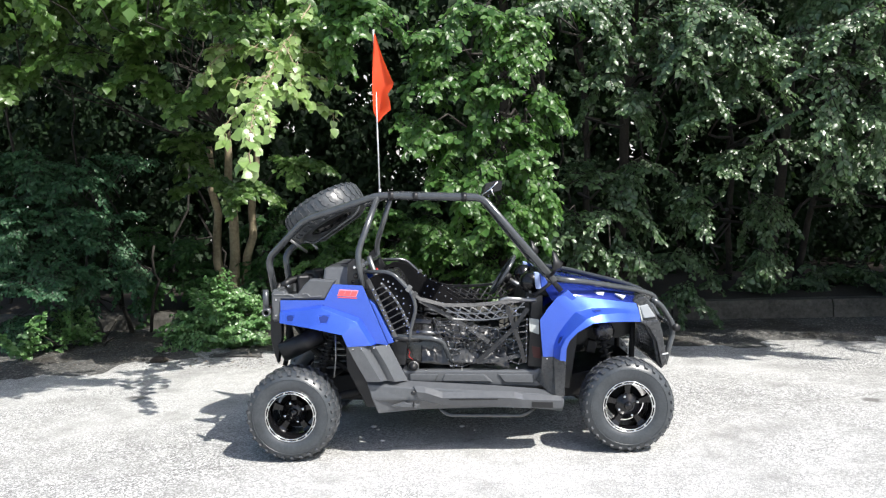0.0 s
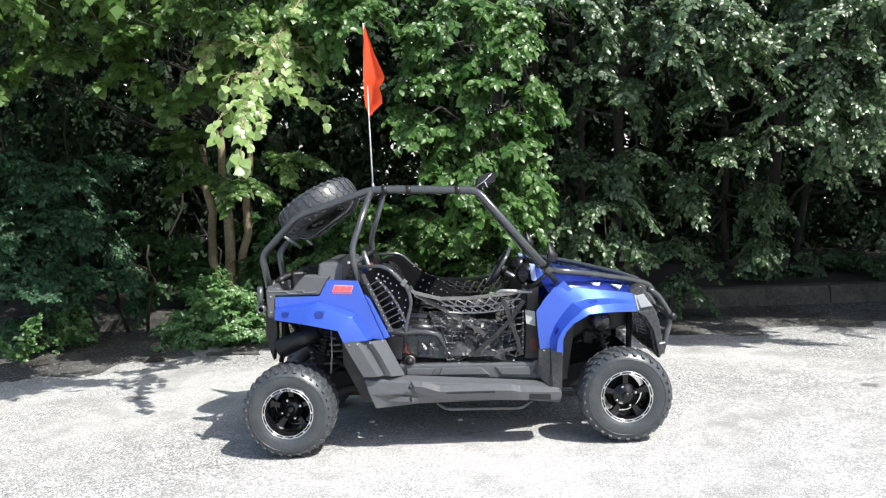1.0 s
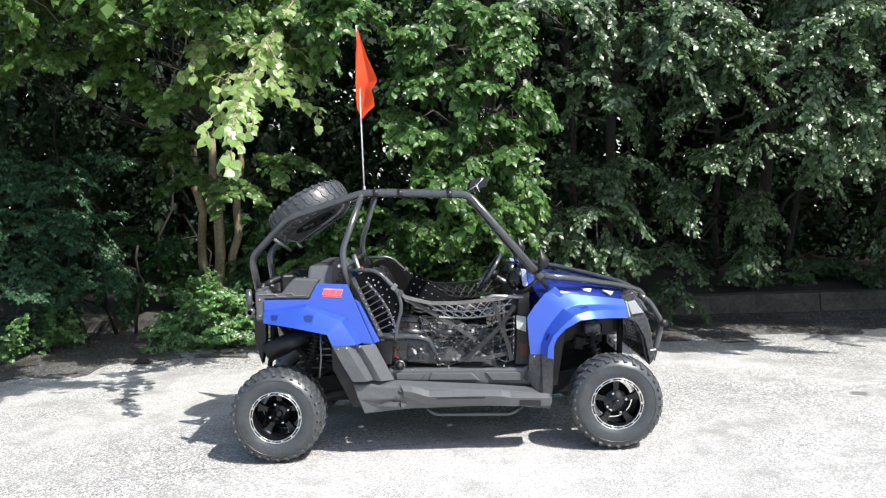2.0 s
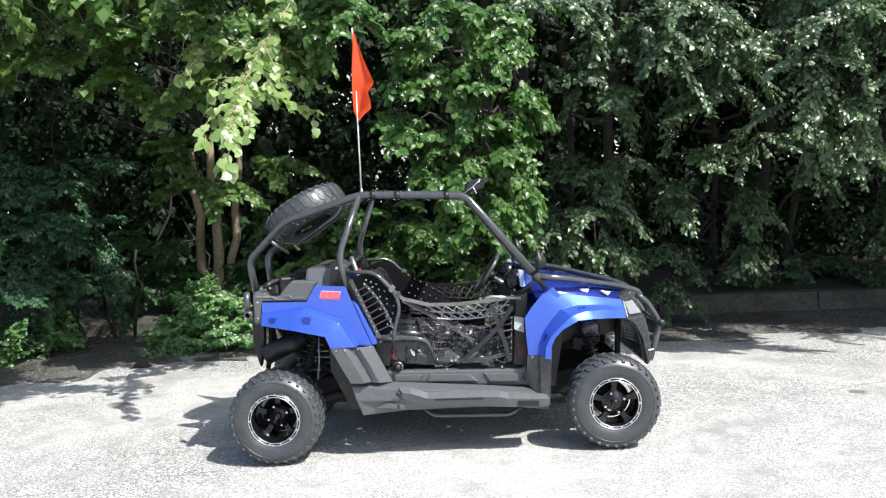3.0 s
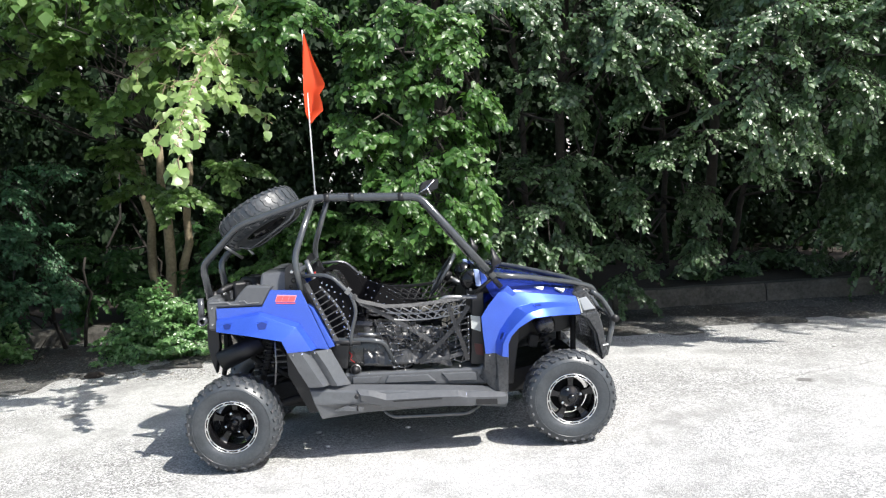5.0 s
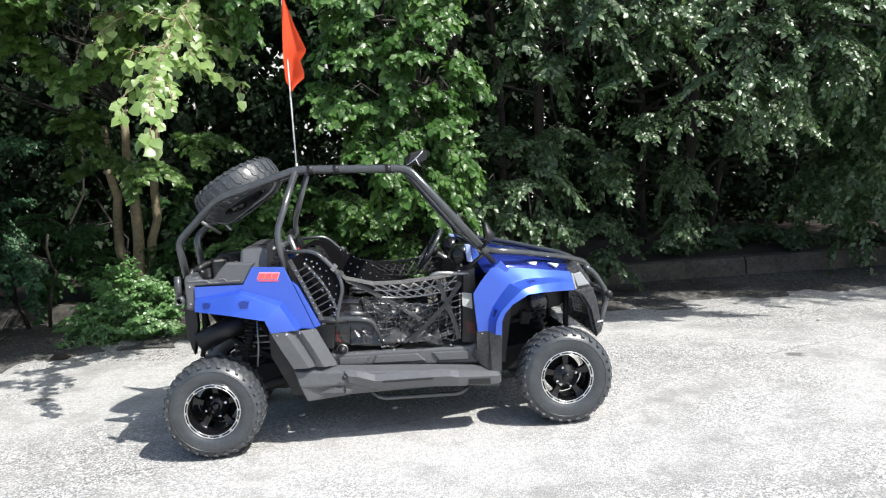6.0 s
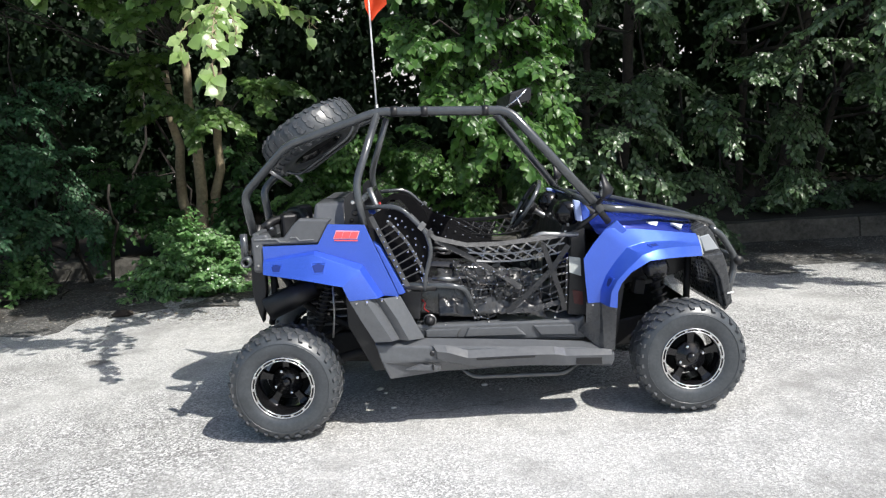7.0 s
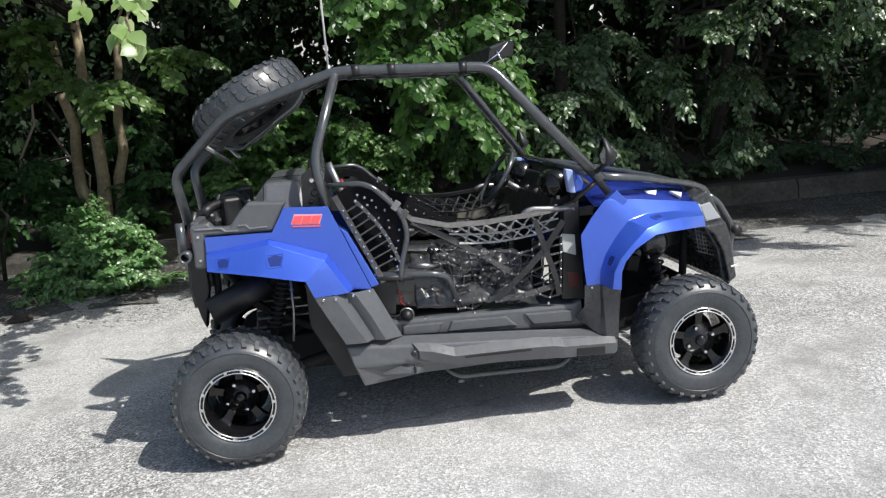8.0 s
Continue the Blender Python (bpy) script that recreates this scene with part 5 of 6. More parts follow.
    # cargo bed side and corner
    slab("bed_side", [(-.967, .735), (-.967, .886), (-.90, .895), (-.885, .872), (-.83, .872), (-.79, .92), (-.757, .951), (-.622, .94), (-.636, .922), (-.685, .84), (-.918, .847), (-.92, .735)],
         s * .47, s * .523, MAT_PLASTIC, "dark grey plastic cargo bed side", 0.012, 0.009)
    slab("bed_rib", [(-.95, .872), (-.86, .868), (-.845, .856), (-.80, .854), (-.80, .858), (-.843, .861), (-.856, .874), (-.95, .878)], s * .52, s * .5275, MAT_STEEL, "light edge rib", 0, 0.001)
    slab("bed_rib", [(-.80, .871), (-.775, .871), (-.762, .857), (-.70, .858), (-.70, .862), (-.76, .862), (-.772, .876), (-.80, .876)], s * .52, s * .5275, MAT_STEEL, "light edge rib", 0, 0.001)
    bolt((-.94, s * .522, .847), s, 0.007)
    bolt((-.943, s * .522, .764), s, 0.007)
    slab("mud_flap", [(-1.015, .745), (-.955, .745), (-.957, .62), (-.985, .475), (-1.0, .52), (-1.02, .62)], s * .36, s * .30, MAT_BLACK, "black curved mud flap", 0, 0.006)
    pipe("bumper_upright", [(-1.0, s * .50, .90), (-1.0, s * .505, .79)], 0.0165, MAT_TUBE, "dark tubular bumper upright", bend=0)
    part("bumper_tube_end", lathe(bmesh.new(), [(0.013, s * .47), (0.013, s * .553), (0.021, s * .555), (0.022, s * .46)], 20, Matrix.Translation((-.99, 0, .783))), MAT_TUBE, car, smooth=True)
    pipe("rear_bumper_bar", [(-1.0, s * .17, .90), (-1.03, s * .19, .80), (-1.04, s * .2, .60), (-1.03, s * .2, .53)], 0.018, MAT_BLACK, bend=0.05)
    # rear suspension
    pipe("silencer", [(-.955, s * .37, .54), (-.74, s * .35, .632)], 0.053, MAT_BLACK, "matt black exhaust silencer", bend=0, sides=20)
    pipe("silencer_pipe", [(-.74, s * .35, .632), (-.66, s * .3, .62), (-.6, s * .2, .5)], 0.02, MAT_UNDER_BLACK)
    pipe("shock_body", [(-.672, s * .385, .64), (-.745, s * .385, .42)], 0.016, MAT_UNDER_BLACK, bend=0)
    coil("shock_spring", (-.675, s * .385, .63), (-.74, s * .385, .45), 0.024, 0.0045, 10, MAT_UNDER_BLACK)
    pipe("brake_rod", [(-.65, s * .44, .64), (-.652, s * .44, .52), (-.667, s * .44, .41)], 0.0045, MAT_STEEL, "thin bare metal rod", 0.02, 8)
    pipe("trailing_arm", [(-.42, s * .30, .33), (-.62, s * .36, .30), (-.875, s * .38, .245)], 0.022, MAT_UNDER_BLACK)
    pipe("upper_link", [(-.55, s * .2, .46), (-.86, s * .36, .31)], 0.013, MAT_UNDER_BLACK, bend=0)
    pipe("rear_strut", [(-.93, s * .30, .72), (-.93, s * .33, .56), (-.96, s * .3, .46)], 0.014, MAT_UNDER_BLACK)
    pipe("frame_rail", [(-.97, s * .24, .78), (-.80, s * .26, .52), (-.5, s * .28, .36), (-.35, s * .28, .3)], 0.017, MAT_UNDER_BLACK)
    pipe("frame_upright", [(-.56, s * .30, .82), (-.53, s * .33, .30)], 0.017, MAT_UNDER_BLACK, bend=0)
    # front suspension
    pipe("front_shock_body", [(.77, s * .30, .66), (.84, s * .36, .33)], 0.016, MAT_UNDER_BLACK, bend=0)
    coil("front_shock_spring", (.775, s * .303, .64), (.825, s * .35, .39), 0.03, 0.006, 8, MAT_UNDER_BLACK)
    for dx in (-.1, .1):
        pipe("lower_arm", [(.86 + dx, s * .14, .28), (.875, s * .40, .22)], 0.014, MAT_UNDER_BLACK, bend=0)
        pipe("upper_arm", [(.86 + dx * .7, s * .16, .40), (.875, s * .39, .31)], 0.011, MAT_UNDER_BLACK, bend=0)
    pipe("steering_rod", [(.93, s * .1, .34), (.95, s * .38, .27)], 0.008, MAT_STEEL, bend=0, sides=8)
    pipe("front_frame_upright", [(.60, s * .24, .80), (.62, s * .24, .26)], 0.016, MAT_UNDER_BLACK, bend=0)
    pipe("front_frame_upright", [(.98, s * .22, .70), (.96, s * .2, .28)], 0.016, MAT_UNDER_BLACK, bend=0)
    slab("front_inner_wall", [(.54, .66), (.58, .68), (.66, .70), (.64, .52), (.60, .30), (.53, .30)], s * .24, s * .36, MAT_BLACK)
    slab("front_liner", [(.57, .665), (.98, .652), (.99, .56), (.90, .53), (.80, .545), (.68, .50), (.60, .46), (.58, .50)], s * .15, s * .165, MAT_BLACK, "", 0, 0.003)
    part("front_air_can", lathe(bmesh.new(), [(0.0, s * .22), (0.045, s * .225), (0.055, s * .25), (0.055, s * .33), (0.04, s * .345), (0.0, s * .35)], 20, Matrix.Translation((.80, 0, .60))), MAT_VINYL, car, smooth=True)
    block("front_canister", (.05, .06, .07), (.745, s * .2, .50), MAT_BLACK, "black canister in the wheel arch", (0, 12, 0))
    for k in range(6):
        pipe("grille_wire", [(.985, s * .30, .625 - .017 * k), (1.06, s * .31, .60 - .017 * k)], 0.0022, MAT_STEEL, "", 0, 5)
        pipe("grille_wire", [(.985 + .014 * k, s * .302, .64 - .006 * k), (1.0 + .012 * k, s * .302, .53 - .004 * k)], 0.0022, MAT_STEEL, "", 0, 5)
    slab("floor_label", [(.385, .70), (.435, .69), (.435, .61), (.385, .63)], s * .435, s * .44, MAT_PAPER, "pale sticker on the footwell side", 0, 0)
    slab("footwell_side", [(.37, .44), (.46, .43), (.46, .82), (.40, .80)], s * .38, s * .434, MAT_BLACK)
    slab("footwell_trim", [(.395, .55), (.44, .54), (.44, .48), (.40, .49)], s * .435, s * .438, MAT_DARK_RED, "dark red footwell trim", 0, 0)

# ---- middle of the body
bm = bmesh.new()
strips(bm, [[(.50, .80, -.505), (.64, .80, -.48), (.80, .778, -.44), (.962, .745, -.36)],
            [(.47, .862, -.40), (.62, .852, -.375), (.80, .82, -.33), (.985, .768, -.27)],
            [(.465, .895, -.22), (.62, .882, -.2), (.80, .845, -.18), (1.0, .785, -.16)],
            [(.46, .905, 0), (.62, .89, 0), (.80, .852, 0), (1.01, .79, 0)],
            [(.465, .895, .22), (.62, .882, .2), (.80, .845, .18), (1.0, .785, .16)],
            [(.47, .862, .40), (.62, .852, .375), (.80, .82, .33), (.985, .768, .27)],
            [(.50, .80, .505), (.64, .80, .48), (.80, .778, .44), (.962, .745, .36)]])
hood = part("hood", bm, MAT_HOOD, car, "glossy blue hood, darkened for the trees it mirrors", thick=0.006, smooth=True)
for s in (-1, 1):
    for tri in (((.741, .38, .82), (.796, .375, .816), (.778, .40, .79)), ((.855, .36, .805), (.917, .335, .79), (.896, .375, .777))):
        bm = bmesh.new()
        bm.faces.new([bm.verts.new((x, s * o, z)) for x, o, z in tri])
        part("hood_triangle", bm, MAT_PAPER, hood, "pale triangular insert on the hood", thick=0.008)
slab("nose", [(.955, .765), (1.02, .79), (1.05, .75), (1.085, .665), (1.105, .60), (1.13, .42), (1.10, .385), (1.075, .42), (1.055, .55), (1.0, .645), (.975, .66)], -.345, .345, MAT_NOSE, "dark grey plastic nose and bumper skin", 0, 0.008)
for s in (-1, 1):
    slab("headlight", [(.985, .735), (1.03, .745), (1.078, .672), (1.01, .664)], s * .34, s * .352, MAT_HEADLIGHT, "pale glazed headlight", 0.08, 0.003)
    slab("headlight_trim", [(.978, .74), (.985, .741), (1.004, .656), (.996, .655)], s * .345, s * .355, MAT_PAPER, "pale headlight trim", 0, 0.001)
    slab("nose_cheek", [(.98, .655), (1.085, .665), (1.105, .60), (1.128, .42), (1.095, .40), (1.07, .54), (1.03, .62)], s * .345, s * .372, MAT_NOSE, "", 0.06, 0.006)
    pipe("hood_bar", [(.50, s * .53, .915), (.72, s * .43, .877), (1.03, s * .2, .80), (1.115, s * .13, .765), (1.145, s * .12, .70)], 0.0165, MAT_TUBE, "dark tubular hood guard", 0.08)
    pipe("bumper_guard", [(1.09, s * .19, .75), (1.145, s * .18, .715), (1.215, s * .165, .60), (1.205, s * .165, .53), (1.15, s * .2, .385)], 0.0165, MAT_TUBE, "dark tubular bumper guard", 0.06)
    pipe("guard_stub", [(1.216, s * .14, .59), (1.228, s * .195, .584)], 0.021, MAT_BLACK, bend=0)
    slab("guard_reflector", [(1.10, .47), (1.13, .475), (1.13, .482), (1.10, .478)], s * .37, s * .376, MAT_WHITE, "", 0, 0)
for z, x in ((.60, 1.212), (.40, 1.155)):
    pipe("guard_cross_tube", [(x, -.165, z), (x, .165, z)], 0.0165, bend=0)
slab("chassis", [(-.92, .36), (-.5, .40), (.45, .33), (.98, .42), (1.05, .34), (.9, .25), (.5, .225), (-.45, .235), (-.85, .26)], -.27, .27, MAT_UNDER_BLACK, "black chassis and skid plate", 0, 0.01)
block("floor_pan", (.78, .86, .03), (.08, 0, .355), MAT_BLACK, "black floor pan")
block("engine", (.34, .44, .26), (-.66, 0, .47), MAT_UNDER_BLACK, "black engine and gearbox", (0, 0, 0), 0.02, 0.85)
for k in range(5):
    block("engine_fin", (.30, .46, .008), (-.66, 0, .42 + .035 * k), MAT_STEEL, bevel=0.002)
block("firewall", (.02, .84, .5), (-.47, 0, .62), MAT_BLACK, "", (0, -14, 0))
block("bed_floor", (.44, .95, .03), (-.75, 0, .83), MAT_PLASTIC, "dark grey cargo bed floor")
block("tailgate", (.03, .95, .17), (-.955, 0, .81), MAT_PLASTIC, "dark grey tailgate")
block("engine_cover", (.16, .78, .11), (-.645, 0, .942), MAT_PLASTIC, "grey moulded engine cover", (0, 0, 0), 0.015, 0.86)
block("cover_strap", (.17, .03, .114), (-.645, -.12, .943), MAT_BLACK, "", (0, 0, 0), 0.012, 0.86)
for s in (-1, 1):
    block("air_box", (.07, .09, .11), (-.855, s * .23, .895), MAT_BLACK, "black air intake box", (0, 0, 20), 0.012)
    pipe("intake_hose", [(-.95, s * .30, .90), (-.92, s * .25, .925), (-.86, s * .2, .925), (-.82, s * .1, .88)], 0.02, MAT_BLACK)
    block("tail_lamp", (.03, .06, .05), (-.972, s * .40, .84), MAT_RED, "red tail lamp")
    bolt((-.90, s * .40, .905), s, 0.008)

# ---- cockpit
for s in (-1, 1):
    yc = s * 0.235
    bm = bmesh.new()
    rows = [[(-.30, .50, -.17), (-.29, .60, -.17), (-.28, .645, -.15), (-.28, .635, -.08), (-.28, .632, 0), (-.28, .635, .08), (-.28, .645, .15), (-.29, .60, .17), (-.30, .50, .17)],
            [(-.12, .46, -.175), (-.12, .585, -.175), (-.12, .628, -.155), (-.12, .612, -.08), (-.12, .608, 0), (-.12, .612, .08), (-.12, .628, .155), (-.12, .585, .175), (-.12, .46, .175)],
            [(.02, .45, -.175), (.025, .575, -.175), (.03, .615, -.155), (.03, .605, -.08), (.03, .602, 0), (.03, .605, .08), (.03, .615, .155), (.025, .575, .175), (.02, .45, .175)],
            [(.06, .44, -.165), (.075, .54, -.165), (.08, .565, -.15), (.085, .57, -.08), (.085, .57, 0), (.085, .57, .08), (.08, .565, .15), (.075, .54, .165), (.06, .44, .165)]]
    rows.append([(.03, .43, o * .9) for _, _, o in rows[-1]])
    strips(bm, [[(x, z, o + yc) for x, z, o in row] for row in rows])
    seat = part("seat_cushion", bm, MAT_VINYL, car, "black vinyl bucket seat cushion", smooth=True)
    bm = bmesh.new()
    rows = []
    for z, x, w, t in ((.58, -.27, .15, .05), (.66, -.295, .175, .06), (.78, -.33, .185, .07), (.85, -.352, .18, .065), (.90, -.37, .15, .055), (.93, -.383, .10, .045), (.94, -.39, .06, .02)):
        rows.append([(x - t, z, -w), (x - t * .2, z, -w * 1.03), (x + t * .6, z, -w * .95), (x + t * .35, z, -w * .5), (x + t * .25, z, 0), (x + t * .35, z, w * .5), (x + t * .6, z, w * .95), (x - t * .2, z, w * 1.03), (x - t, z, w), (x - t * 1.1, z, 0), (x - t, z, -w)])
    strips(bm, [[(x, z, o + yc) for x, z, o in row] for row in rows])
    part("seat_backrest", bm, MAT_VINYL, car, "black vinyl bucket seat back", smooth=True)
    # shoulder hoop and its net
    pipe("shoulder_hoop", [(-.475, s * .47, .975), (-.36, s * .50, .975), (-.315, s * .51, .955), (-.228, s * .515, .86), (-.208, s * .515, .78), (-.245, s * .51, .66), (-.25, s * .50, .60)], 0.0105, MAT_TUBE, "dark tubular shoulder hoop", 0.04)
    pipe("hoop_foot", [(-.36, s * .50, .625), (-.20, s * .50, .612)], 0.012, MAT_BLACK, bend=0)
    block("relay_box", (.09, .06, .13), (-.315, s * .44, .54), MAT_BLACK, "black relay box under the seat", (0, 8, 0))
    part("horn_dome", lathe(bmesh.new(), [(0.0, s * .488), (0.011, s * .486), (0.021, s * .472), (0.025, s * .455), (0.023, s * .43)], 18, Matrix.Translation((-.238, 0, .462))), MAT_BLACK, car, "black round horn", smooth=True)
    part("horn_rim", lathe(bmesh.new(), [(0.025, s * .45), (0.029, s * .455), (0.029, s * .46), (0.025, s * .463)], 18, Matrix.Translation((-.238, 0, .462))), MAT_STEEL, car, smooth=True)
    pipe("red_lead", [(-.27, s * .46, .56), (-.25, s * .475, .545), (-.262, s * .47, .52), (-.24, s * .46, .50)], 0.003, MAT_RED, "red cable", 0.01, 6)
    if s < 0:
        pipe("seat_belt", [(-.465, s * .36, 1.05), (-.435, s * .37, .96), (-.42, s * .37, .90)], 0.0125, MAT_STEEL, "pale grey seat belt reel", 0.02)
        pipe("belt_marker", [(-.425, s * .36, .985), (-.415, s * .365, .945)], 0.006, MAT_RED, bend=0, sides=8)
    pipe("seat_rail", [(-.215, s * .455, .648), (-.10, s * .45, .632)], 0.011, MAT_STEEL, "bare metal seat rail", bend=0)


def webbing(bm, pts, width, face):
    """A flat strap along a line of points; face: the way its flat side looks."""
    pts = [Vector(p) for p in pts]
    f = Vector(face)
    prev = None
    for i, p in enumerate(pts):
        t = (pts[min(i + 1, len(pts) - 1)] - pts[max(i - 1, 0)]).normalized()
        w = t.cross(f).normalized() * width / 2
        d = f.normalized() * 0.0012
        cur = [bm.verts.new(p + q) for q in (w + d, w - d, -w - d, -w + d)]
        if prev:
            for k in range(4):
                bm.faces.new((prev[k], prev[(k + 1) % 4], cur[(k + 1) % 4], cur[k]))
        else:
            bm.faces.new(cur[::-1])
        prev = cur
    bm.faces.new(prev)


def rivet(bm, p, s, r=0.0052):
    top = bm.verts.new(p + Vector((0, s * r * 1.1, 0)))
    ring = [bm.verts.new(p + Vector((r * math.cos(a), s * r * 0.3, r * math.sin(a)))) for a in (math.pi / 3 * k for k in range(6))]
    for k in range(6):
        bm.faces.new((top, ring[k], ring[(k + 1) % 6]))


def net(name, label, corner, nu, nv, s, sag, width, mat=MAT_WEB, jitter=0.0, diagonal=False, rivets=True, seed=1, inward=1.0):
    """A webbing net between four corners (x, z, outward): lower left, lower right, upper right, upper left."""
    r = random.Random(seed)
    A, B, C, D = (Vector((x, s * o, z)) for x, z, o in corner)
    knots = {}
    def at(u, v):
        p = A * (1 - u) * (1 - v) + B * u * (1 - v) + C * u * v + D * (1 - u) * v
        k = math.sin(math.pi * u) * (1 - v * v * 0.8)
        p.y -= s * sag * k * inward
        p.z -= sag * 0.9 * math.sin(math.pi * u) * v + 0.25 * sag * k
        return p
    for i in range(nu + 1):
        for j in range(nv + 1):
            p = at(i / nu, j / nv)
            if jitter and 0 < i < nu:
                p += Vector((r.uniform(-1, 1), r.uniform(-1, 1), r.uniform(-1, 1))) * jitter
            knots[i, j] = p
    bm = bmesh.new()
    for i in range(nu + 1):
        webbing(bm, [knots[i, j] for j in range(nv + 1)], width, (0.1, s, 0.25))
    for j in range(nv + 1):
        webbing(bm, [knots[i, j] for i in range(nu + 1)], width, (0.1, s, 0.25))
    if diagonal:
        webbing(bm, [knots[0, nv].lerp(knots[nu, 0], k / 8) + Vector((0, -s * sag * math.sin(math.pi * k / 8), 0)) for k in range(9)], 0.026, (0.1, s, 0.2))
    ob = part(name, bm, mat, car, label)
    if rivets:
        bm = bmesh.new()
        for p in knots.values():
            rivet(bm, p + Vector((0, s * 0.003, 0)), s)
        tagged(part("rivet_field", bm, MAT_CHROME, ob, "small bright rivets at the strap crossings"), kind="stuff")
    return ob


LADDER = [(-.432, .884), (-.336, .663), (-.385, .915), (-.247, .68)]
for s in (-1, 1):
    # mesh cloth inside the shoulder hoop, riveted, with a ladder of straps behind it
    bm = bmesh.new()
    skin(bm, [[(-.40, .955, .49), (-.355, .968, .495), (-.31, .945, .503)], [(-.345, .86, .49), (-.30, .865, .498), (-.24, .86, .51)],
              [(-.30, .76, .492), (-.26, .76, .5), (-.215, .775, .51)], [(-.262, .65, .495), (-.258, .65, .5), (-.25, .65, .507)]], s, 3, 3)
    cloth = part("shoulder_cloth", bm, MAT_MESH, car, "black mesh cloth panel with bright rivets", thick=0.002)
    # Added black panel: keeps the view through the shoulder net dark.
    slab("shoulder_backing", [(-.47, .93), (-.40, .965), (-.31, .945), (-.235, .86), (-.212, .78), (-.25, .65), (-.33, .62)], s * .432, s * .44, MAT_MESH, "black panel added to darken the shoulder net's openings", 0, 0.002)
    bm = bmesh.new()
    for k in range(8):
        q = k / 7
        left, right = -.375 + .115 * q, -.30 + .05 * q + .06 * math.sin(math.pi * q)
        for i in range(3 if k < 6 else 2):
            rivet(bm, Vector((left + (right - left) * (i + 0.5 * (k % 2)) / 3, s * .51, .935 - .275 * q - .012 * i)), s)
    tagged(part("rivet_field", bm, MAT_CHROME, cloth, "small bright rivets"), kind="stuff")
    def border(q):
        return Vector((LADDER[0][0] + (LADDER[1][0] - LADDER[0][0]) * q, s * .508, LADDER[0][1] + (LADDER[1][1] - LADDER[0][1]) * q))
    def inner(q):
        return Vector((LADDER[2][0] + (LADDER[3][0] - LADDER[2][0]) * q + .012 * math.sin(math.pi * q), s * .512, LADDER[2][1] + (LADDER[3][1] - LADDER[2][1]) * q + .012 * math.sin(math.pi * q)))
    bm = bmesh.new()
    webbing(bm, [inner(k / 8) for k in range(9)], 0.013, (0.1, s, 0.1))
    part("ladder_strap", bm, MAT_WEB_GREY, car, "grey strap edging the ladder")
    for k in range(8):
        bm = bmesh.new()
        webbing(bm, [border(min(1, .04 + k * .137)), inner(k * .125 + .06)], 0.0055, (0.1, s, 0.1))
        part("ladder_rung", bm, MAT_WEB_GREY, car)
    bm = bmesh.new()
    webbing(bm, [border(k / 4) for k in range(-1, 6)], 0.021, (0.1, s, 0.1))
    part("net_border", bm, MAT_WEB_GREY, car, "broad dark border strap")
    bm = bmesh.new()
    for k in range(9):
        rivet(bm, border(k / 8) + Vector((0, s * .003, 0)), s)
        rivet(bm, inner(k / 8) + Vector((0, s * .003, 0)), s)
    tagged(part("rivet_row", bm, MAT_CHROME, car, "rows of bright rivets"), kind="stuff")
    # the sagging door net: a dark lower part and a pale lattice under the top strap
    net("door_net", "sagging black door net of crossed webbing with bright rivets", [(-.04, .455, .44), (.36, .47, .455), (.37, .70, .48), (-.12, .72, .48)], 12, 7, s, 0.06, 0.008, jitter=0.012, seed=7)
    bm = bmesh.new()
    studs = bmesh.new()
    def rim_top(u):
        return Vector((-.09 + .46 * u, s * (.498 - .02 * math.sin(math.pi * u)), .795 - .028 * math.sin(math.pi * min(1, u * 1.1)) + .01 * u))
    def rim_low(u):
        return Vector((-.02 + .37 * u, s * (.482 - .03 * math.sin(math.pi * u)), .715 - .022 * math.sin(math.pi * u) + .015 * u))
    n = 8
    for i in range(-1, n + 1):
        for d in (-1, 1):
            u0, u1 = i / n, (i + 1.5 * d) / n
            if 0 <= u0 <= 1 and 0 <= u1 <= 1:
                webbing(bm, [rim_top(u0).lerp(rim_low(u1), k / 4) for k in range(5)], 0.0065, (0.1, s, 0.4))
                for k in (0.33, 0.67):
                    rivet(studs, rim_top(u0).lerp(rim_low(u1), k) + Vector((0, s * .003, 0)), s)
    webbing(bm, [rim_low(k / 10) for k in range(11)], 0.008, (0.1, s, 0.4))
    webbing(bm, [rim_top(k / 10).lerp(rim_low(k / 10), 0.5) for k in range(11)], 0.0065, (0.1, s, 0.4))
    # Sun and shade are put into the strap colour: pale near, grey far.
    lattice = part("net_lattice", bm, MAT_WEB_SUNLIT if s < 0 else MAT_WEB_GREY, car, "grey lattice of crossed straps, toned pale for the sun" if s < 0 else "grey lattice of crossed straps, toned darker for shade")
    tagged(part("rivet_field", studs, MAT_CHROME, lattice, "small bright rivets at the strap crossings"), kind="stuff")
    bm = bmesh.new()
    webbing(bm, [(-.29, s * .515, .935), (-.24, s * .515, .875), (-.19, s * .51, .828), (-.06, s * .505, .79), (.08, s * .50, .785), (.25, s * .50, .795), (.40, s * .50, .808)], 0.02, (0, s, 0.45))
    part("net_top_strap", bm, MAT_WEB_GREY, car, "grey top strap of the door net")
    for pts in ([(-.19, s * .512, .82), (-.06, s * .485, .74), (.06, s * .465, .66), (.17, s * .46, .58)], [(.265, s * .505, .775), (.30, s * .50, .66), (.335, s * .49, .55), (.35, s * .48, .47)],
                [(.375, s * .505, .76), (.30, s * .50, .66), (.22, s * .49, .58), (.10, s * .465, .475)], [(.10, s * .465, .478), (.22, s * .475, .487), (.345, s * .475, .512)]):
        bm = bmesh.new()
        webbing(bm, pts, 0.022, (0.05, s, 0.3))
